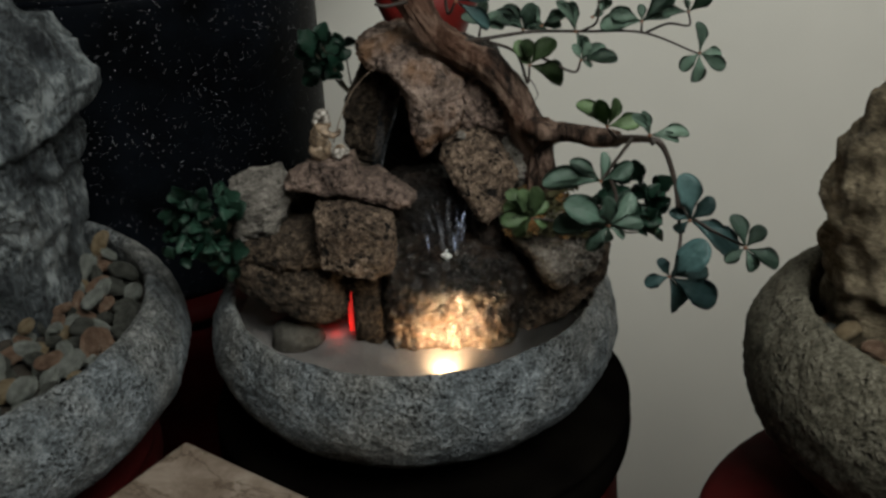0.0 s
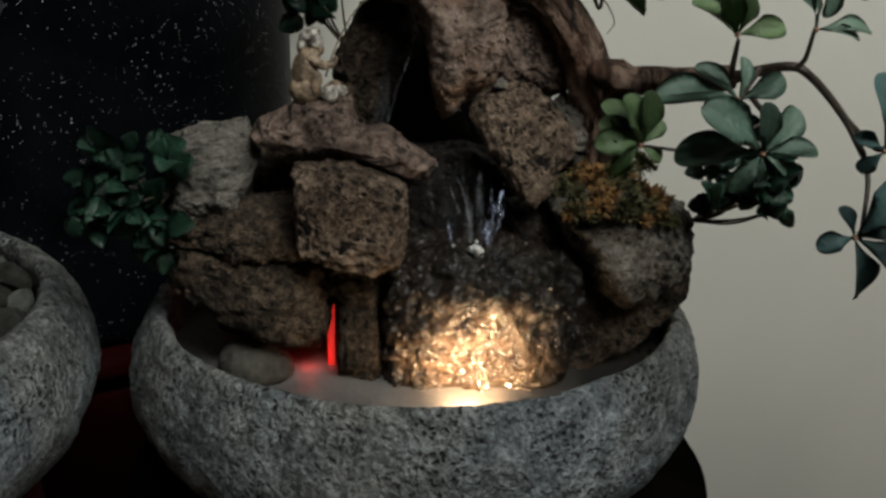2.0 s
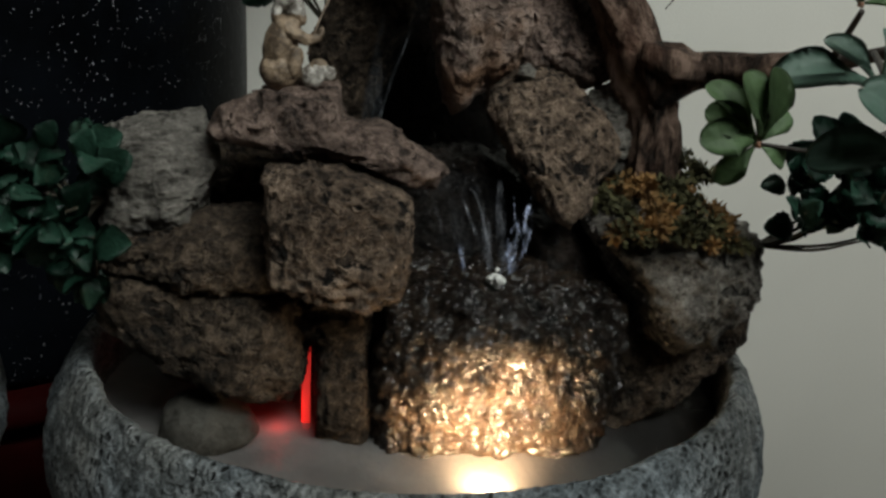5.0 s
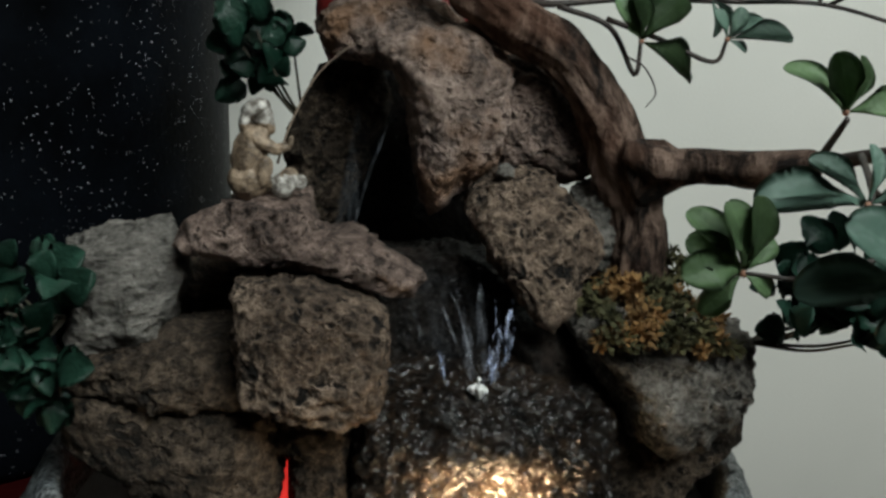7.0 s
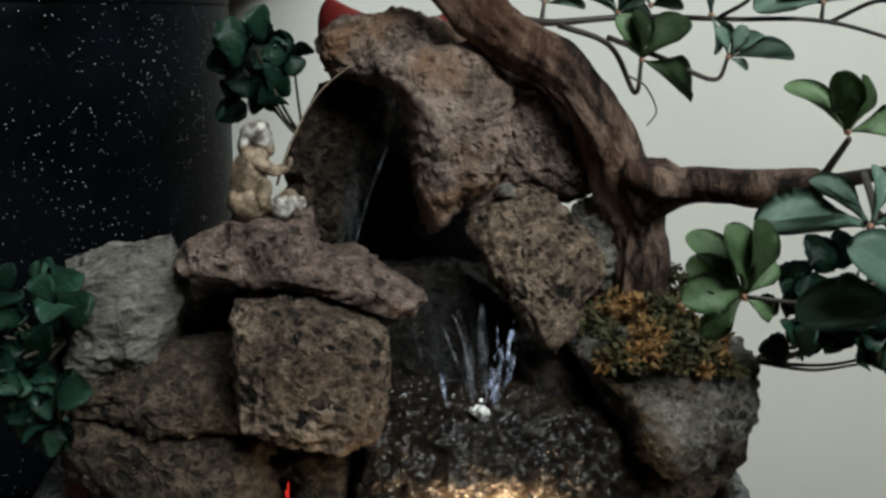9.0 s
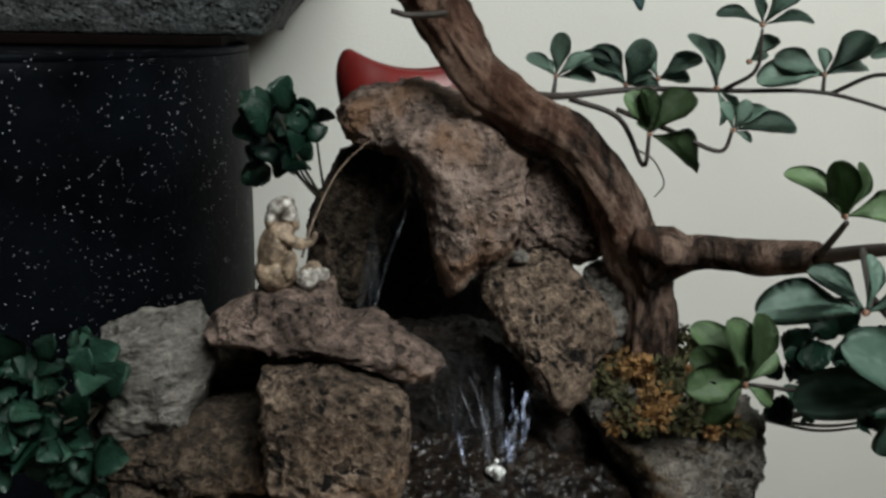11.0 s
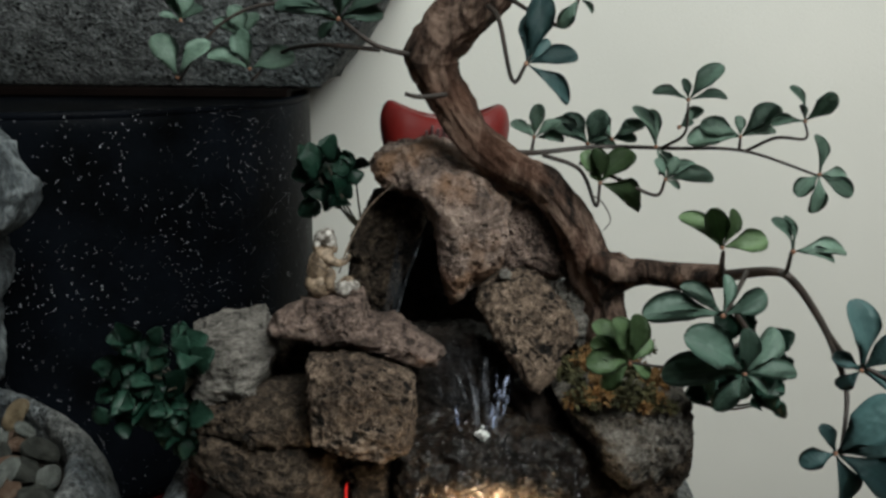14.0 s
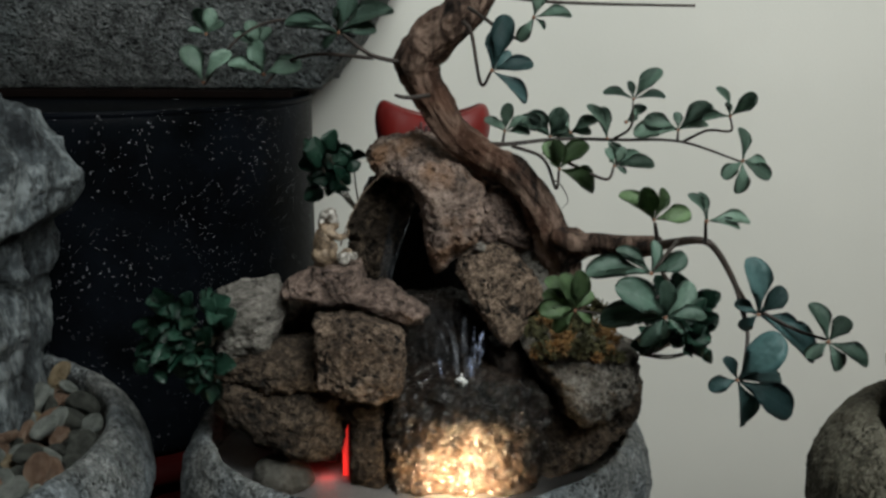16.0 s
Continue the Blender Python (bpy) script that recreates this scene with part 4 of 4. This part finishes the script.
whorl((-0.183, 0.92, 0.461), [(-0.006, 0.027), (-0.026, 0.012), (0.031, 0.011)], 0.5, 'mid')
whorl((-0.187, 0.92, 0.483), [(-0.005, 0.022), (0.009, 0.018), (-0.017, 0.013)], 0.5, 'mid')
whorl((-0.114, 0.88, 0.497), [(-0.042, 0.012), (-0.013, -0.011), (0.002, 0.022), (0.03, 0.005), (0.041, 0.023), (0.01, 0.034), (-0.018, 0.006)], 0.45, 'dark')
whorl((0.028, 0.92, 0.412), [(-0.016, 0.012), (-0.007, 0.01), (0.003, 0.024), (0.016, 0.013), (0.021, 0.001)], 0.45, 'mid')
whorl((0.068, 0.916, 0.408), [(-0.0259, 0.0169), (-0.0159, 0.0219), (0.008, 0.0239), (0.0129, 0.008), (0.0229, 0), (-0.0099, 0.0119)], 0.5, 'dark')
whorl((0.085, 0.911, 0.412), [(0.0198, 0.0138), (0.0178, 0.002), (-0.0109, 0.0198)], 0.45, 'mid')
whorl((0.116, 0.901, 0.408), [(-0.0146, 0.0292), (-0.0039, 0.0263), (0.0127, -0.0127), (0.0058, -0.0195)], 0.4, 'mid')
whorl((0.13, 0.893, 0.423), [(0.0164, 0.0145), (0.0087, 0.0048)], 0.45, 'mid')
whorl((0.135, 0.891, 0.443), [(-0.024, 0.0077), (0.0183, 0.025), (0.024, 0.0048), (-0.0038, 0.0144)], 0.4, 'dark')
whorl((0.071, 0.875, 0.385), [(-0.0109, 0.0219), (-0.003, 0.0238), (0.0209, 0.0229), (0.0338, -0.0149), (-0.007, 0.007)], 0.55, 'light')
whorl((0.119, 0.88, 0.387), [(0.0068, 0.0156), (0.0214, 0.0126), (0.0301, 0.0049), (-0.0068, 0.0146), (0.0097, -0.0049)], 0.45, 'mid')
whorl((0.177, 0.899, 0.416), [(-0.0369, -0), (-0.0277, 0.0102), (0.0259, 0.0231), (0.0259, 0.0074), (-0.0009, 0.0148)], 0.45, 'mid')
whorl((0.213, 0.872, 0.43), [(-0.0113, 0.0243), (0.0174, 0.0182), (-0.0217, -0), (-0.0035, 0.0113)], 0.5, 'mid')
whorl((0.225, 0.868, 0.393), [(-0.0008, 0.027), (0.0194, 0), (0.0219, -0.0118), (-0.0008, -0.027), (-0.0169, -0.0118)], 0.5, 'mid')
whorl((0.004, 0.76, 0.472), [(0.005, 0.031), (0.03, 0.007), (0.028, -0.021), (0.014, 0.014), (0.011, 0.041)], 0.4, 'blue')
whorl((0.033, 0.76, 0.509), [(0.025, 0.004), (-0.01, -0.016), (0.005, 0.019), (0.008, -0.007)], 0.45, 'mid')


# ---- moss and small plants ----


def moss_clump():
    """A springy mat of short curled threads over the rock's shoulder."""
    rng = random.Random(5)
    verts, faces, tone = [], [], []
    for c in range(120):
        u, v = rng.random(), rng.uniform(-1.0, 1.0)
        cx = 0.047 + 0.074 * u
        cz = 0.242 + 0.014 * math.sin(math.pi * min(1, u * 1.1)) - 0.012 * max(0, u - 0.5)
        cy = 0.863 + 0.024 * v
        if v < -0.35:
            fall = (-0.35 - v) / 0.65 * (0.35 + 0.65 * math.sin(math.pi * u))
            cy, cz = 0.84 - 0.012 * math.sin(fall * 1.6), cz - 0.02 * fall
        if c >= 112:
            cx, cy, cz = rng.uniform(0.098, 0.118), 0.885, rng.uniform(0.25, 0.272)
        size = rng.uniform(0.004, 0.0085)
        gold = noise.noise(Vector((cx * 50, cz * 70, 3))) + 0.5 * (0.45 - u) + rng.gauss(0, 0.15) > 0.0 and c < 112
        for k in range(60):
            d = Vector((rng.gauss(0, 1), rng.gauss(-0.2, 1), rng.gauss(0.35, 1))).normalized()
            p = Vector((cx, cy, cz)) + d * size * rng.uniform(0.1, 0.8)
            d = (d + Vector((rng.gauss(0, 0.5), rng.gauss(0, 0.5), rng.gauss(0, 0.5)))).normalized() * rng.uniform(0.0025, 0.006)
            side = d.cross(Vector((rng.gauss(0, 1), rng.gauss(0, 1), rng.gauss(0, 1)))).normalized() * rng.uniform(0.0005, 0.0012)
            i = len(verts)
            verts += [p - side, p + side, p + d * 0.6 + side * 1.3, p + d * 0.6 - side * 1.3, p + d]
            faces += [(i, i + 1, i + 2, i + 3), (i + 3, i + 2, i + 4)]
            tone += [0 if gold else 1] * 2
    me = bpy.data.meshes.new("moss")
    me.from_pydata(verts, [], faces)
    me.materials.append(MOSS)
    me.materials.append(MOSS_GREEN)
    me.polygons.foreach_set("material_index", tone)
    return tagged(new("moss", me), "dry golden and green moss on the rock's shoulder", "moss", kind="stuff")


moss_clump()


def sprig(name, label, base, spread, count, size, meshes, seed, stems=STEM, droop=0.0, thin=3):
    """A bushy sprig: stems fan out from the base, each bearing small leaves."""
    rng = random.Random(seed)
    plant = holder(name, label, "plant", "small foliage sprigs", base)
    b = Vector(base)
    for k in range(count):
        off = Vector((spread[0][0] + rng.random() * (spread[0][1] - spread[0][0]), spread[1][0] + rng.random() * (spread[1][1] - spread[1][0]), spread[2][0] + rng.random() * (spread[2][1] - spread[2][0])))
        tip = b + off
        if k % thin == 0:
            ob = part("stem", tube([b, b.lerp(tip, 0.55) + Vector((0, -0.003, -0.003)), tip], [0.0012, 0.0009, 0.0006], 6), stems, plant)
            ob.location = -plant.location
        n = rng.choice((2, 3))
        for j in range(n):
            way = Vector((rng.gauss(0, 1), rng.gauss(-0.35, 0.6), rng.gauss(0.1 - droop, 0.8))) + off.normalized() * 0.6
            normal = Vector((rng.gauss(0, 0.5), -1, rng.uniform(0, 1.2)))
            leaf(plant, rng.choice(meshes), tip + Vector((rng.gauss(0, 0.003), rng.gauss(0, 0.003), rng.gauss(0, 0.003))), way, size * rng.uniform(0.7, 1.25), 1.0, normal)
    return plant


sprig("ivy_sprig", "dark green ivy sprig growing beside the grey rock", (-0.218, 0.85, 0.245), ((-0.054, 0.004), (-0.03, 0.01), (-0.018, 0.028)), 30, 0.02, IVY, 21)
sprig("ivy_sprig", "trailing ivy leaves hanging below the grey rock", (-0.222, 0.85, 0.225), ((-0.018, 0.004), (-0.02, 0.01), (-0.018, 0.0)), 7, 0.015, IVY, 22, droop=0.6)
sprig("ivy_sprig", "upright ivy sprig rising behind the cave rock", (-0.105, 0.985, 0.325), ((-0.048, -0.004), (-0.01, 0.014), (0.022, 0.058)), 13, 0.021, IVY, 23)
sprig("fern_sprig", "small serrated green sprig beside the moss rock", (0.148, 0.876, 0.219), ((-0.022, 0.034), (-0.075, -0.035), (0.018, 0.068)), 22, 0.018, IVY, 24, thin=3)

# ---- clay fisherman and rod ----
bm = bmesh.new()


def blob(x, y, z, sx, sy, sz, tilt=0.0, lumps=0.08):
    m = pose(x, y, z, 0, tilt, 0) @ Matrix.Diagonal((sx, sy, sz, 1))
    for v in bmesh.ops.create_icosphere(bm, subdivisions=3, radius=1.0)["verts"]:
        v.co = m @ (v.co * (1 + lumps * noise.noise(v.co * 2.2 + Vector((x * 90, z * 90, 0)))))


FX, FY, FZ = -0.124, 0.862, 0.304
for spec in ((-0.004, 0, 0.009, 0.0112, 0.0095, 0.0105), (-0.004, 0, 0.022, 0.009, 0.0085, 0.0145, 12), (-0.0005, -0.001, 0.031, 0.0068, 0.007, 0.006, 20),
             (0.005, -0.006, 0.0275, 0.0085, 0.0032, 0.0034, 28), (0.012, -0.005, 0.026, 0.0058, 0.0028, 0.0027, -14), (0.0165, -0.005, 0.029, 0.0018, 0.0018, 0.0034, 8),
             (0.0035, -0.001, 0.0405, 0.005, 0.0048, 0.0058), (0.0066, -0.002, 0.0365, 0.0026, 0.0026, 0.0046, -10), (-0.0005, 0, 0.0445, 0.0078, 0.0068, 0.0048, -24), (-0.0055, 0.0, 0.0385, 0.0034, 0.0056, 0.0068, 12),
             (0.0035, -0.006, 0.014, 0.0045, 0.004, 0.0085, 10), (0.0125, -0.003, 0.007, 0.006, 0.0052, 0.0066), (0.0155, -0.003, 0.0115, 0.0048, 0.0042, 0.0046), (0.0205, -0.003, 0.0085, 0.0042, 0.0034, 0.0038, -30)):
    blob(FX + spec[0], FY + spec[1], FZ + spec[2], *spec[3:])
ob = thing("clay_figurine", bm, CREAM, "cream clay figurine of a seated fisherman on the capstone", "figurine")
weld = ob.modifiers.new("weld", "REMESH")
weld.mode, weld.voxel_size, weld.use_smooth_shade = "VOXEL", 0.0006, True
thing("fishing_rod", tube([(-0.114, 0.858, 0.322), (-0.108, 0.868, 0.34), (-0.096, 0.885, 0.362), (-0.08, 0.9, 0.376), (-0.068, 0.905, 0.381)], [0.0007, 0.0006, 0.00045, 0.0003, 0.0002], 7), plain("tan_rod", (0.09, 0.06, 0.04), (0.18, 0.13, 0.09), 200), "thin tan fishing rod arching from the figurine", "rod")

# ---- red vase ----
bm = bmesh.new()
rings = []
prof = smooth_profile([(0.03, 0.0), (0.05, 0.012), (0.06, 0.06), (0.05, 0.16), (0.042, 0.24), (0.05, 0.29), (0.06, 0.315), (0.068, 0.335), (0.0715, 0.355), (0.07, 0.371), (0.064, 0.381), (0.055, 0.381), (0.048, 0.37), (0.042, 0.345), (0.03, 0.29)], 5)
for r, z in prof:
    ring = []
    for k in range(72):
        a = 2 * math.pi * k / 72
        lift = max(0, (z - 0.28) / 0.1)
        fold = 1 - 0.1 * lift * math.exp(-((a - 4.25) / 0.35) ** 2)
        ring.append(bm.verts.new((r * math.cos(a) * (1 + 0.02 * lift), r * math.sin(a) * (1 - 0.35 * lift) * fold, z + lift * (0.008 * math.cos(2 * a) + 0.002 * math.cos(a + 2.6)))))
    rings.append(ring)
for a, b in zip(rings, rings[1:]):
    for k in range(72):
        bm.faces.new((a[k], a[(k + 1) % 72], b[(k + 1) % 72], b[k]))
bm.faces.new(list(reversed(rings[0])))
bm.faces.new(rings[-1])
vase = holder("red_vase", "glossy red vase with a saddle-shaped rim", "vase", at=(-0.031, 1.287, 0.02))
part("body", bm, RED, vase)
INK = plain("dark_ink", (0.03, 0.008, 0.008), (0.05, 0.012, 0.012), 90, 0.5)
for k, (x, h) in enumerate(((-0.022, 0.012), (-0.016, 0.018), (-0.01, 0.014), (-0.003, 0.018), (0.004, 0.012))):
    b = box(bmesh.new(), (x, -0.0575, 0.352), (x + 0.003, -0.05, 0.352 + h), 0.0005)
    part("writing_bar", b, INK, vase, "dark painted mark")
thing("vase_stand", lathe(smooth_profile([(0.0, -0.75), (0.13, -0.75), (0.14, -0.7), (0.1, -0.4), (0.09, -0.05), (0.11, 0.012), (0.105, 0.02), (0.0, 0.02)], 4), (-0.031, 1.287, 0), 48), BLACK, "tall black turned stand holding the red vase", "stand")

# ---- planted upright rocks and pebbles ----
thing("upright_rock", boulder([(-0.62, 0.05), (-0.61, 0.25), (-0.62, 0.36), (-0.58, 0.44), (-0.5, 0.452), (-0.445, 0.444), (-0.408, 0.43), (-0.376, 0.406), (-0.363, 0.365), (-0.371, 0.338), (-0.402, 0.32), (-0.408, 0.26), (-0.413, 0.19), (-0.416, 0.05)], 0.915, 0.11, 3.2, 0.016, 31, fine=0.0016, centre=(-0.5, 0.3), strata=(42, 42, 5), layer=1.1, facets=9),
      UPRIGHT_GREY, "tall blue-grey upright rock standing in the planter", "rock", "upright planter rocks")
thing("upright_rock", boulder([(0.335, 0.14), (0.324, 0.21), (0.318, 0.25), (0.31, 0.3), (0.314, 0.322), (0.314, 0.342), (0.336, 0.372), (0.352, 0.4), (0.4, 0.45), (0.46, 0.46), (0.53, 0.43), (0.55, 0.32), (0.54, 0.2), (0.53, 0.14)], 0.745, 0.06, 2.8, 0.011, 32, fine=0.0009, centre=(0.43, 0.29), strata=(9, 9, 46), layer=0.9, facets=4),
      UPRIGHT_BROWN, "brown layered upright rock standing in the planter", "rock", "upright planter rocks")
soil_mix = plain("dark_planting_soil", (0.02, 0.016, 0.012), (0.05, 0.04, 0.03), 120, 0.95, 0.004)
for name, x, y, z, r in (("soil", -0.563, 0.838, 0.12, 0.236), ("soil", 0.443, 0.718, 0.155, 0.13)):
    b = lathe(smooth_profile([(0.0, z + 0.012), (r * 0.55, z + 0.008), (r * 0.985, z), (r * 0.97, z - 0.03), (0.0, z - 0.03)], 4), (x, y, 0), 64, 0.002, x)
    thing(name, b, soil_mix, "dark planting soil under the pebbles", "soil")


def pebble_mesh(material, seed, facets):
    bm = bmesh.new()
    bmesh.ops.create_icosphere(bm, subdivisions=3, radius=1.0)
    rng = random.Random(seed)
    cut = [(Vector((rng.gauss(0, 1), rng.gauss(0, 1), rng.gauss(0, 1))).normalized(), rng.uniform(0.62, 0.92)) for _ in range(facets)]
    for v in bm.verts:
        for n, d in cut:
            over = v.co.dot(n) - d
            if over > 0:
                v.co -= n * over * 0.85
        v.co += v.co.normalized() * 0.07 * noise.noise(v.co * 2.5 + Vector((seed, 0, 0)))
    return mesh_of("pebble", bm, material)


NAMES = ("grey", "rust", "grey", "ochre", "dark", "rust", "grey", "dark")
KINDS = [pebble_mesh(PEBBLE[c], s + 3, 5) for s, c in enumerate(NAMES)]
SAY = {"dark": "dark olive-grey pebble in the stone planter", "grey": "smooth grey-green pebble in the stone planter", "rust": "rust-brown pebble in the stone planter", "ochre": "ochre pebble in the stone planter"}
rng = random.Random(8)
for cx, cy, a0, a1, warm, rim, bed in ((-0.563, 0.838, -1.5, 1.5, 0.26, 0.236, 0.132), (0.443, 0.718, 1.6, 4.7, 0.75, 0.13, 0.165)):
    for layer, count, gap in ((0, 130, 1.6), (1, 40, 2.3)):
        laid = []
        for k in range(count * 6):
            s = rng.uniform(0.0075, 0.0135)
            a, r = rng.uniform(a0, a1), (rim - 1.2 * s) * math.sqrt(rng.uniform(0.3, 1.0))
            x, y = r * math.cos(a), r * math.sin(a)
            if len(laid) >= count or any((x - u) ** 2 + (y - v) ** 2 < (gap * 0.5 * (s + w)) ** 2 for u, v, w in laid):
                continue
            laid.append((x, y, s))
            i = rng.choice((1, 3, 5) if rng.random() < warm else (0, 2, 4, 6, 7))
            ob = new("pebble", KINDS[i])
            ob.matrix_world = pose(cx + x, cy + y, bed + 0.5 * s + 0.012 * layer + rng.uniform(-0.004, 0.006), rng.gauss(0, 40), rng.gauss(0, 40), rng.uniform(0, 360)) @ Matrix.Diagonal((s * 1.35, s * 0.95, s * rng.uniform(0.6, 0.95), 1))
            tagged(ob, SAY[NAMES[i]], "pebble", "planter pebbles")
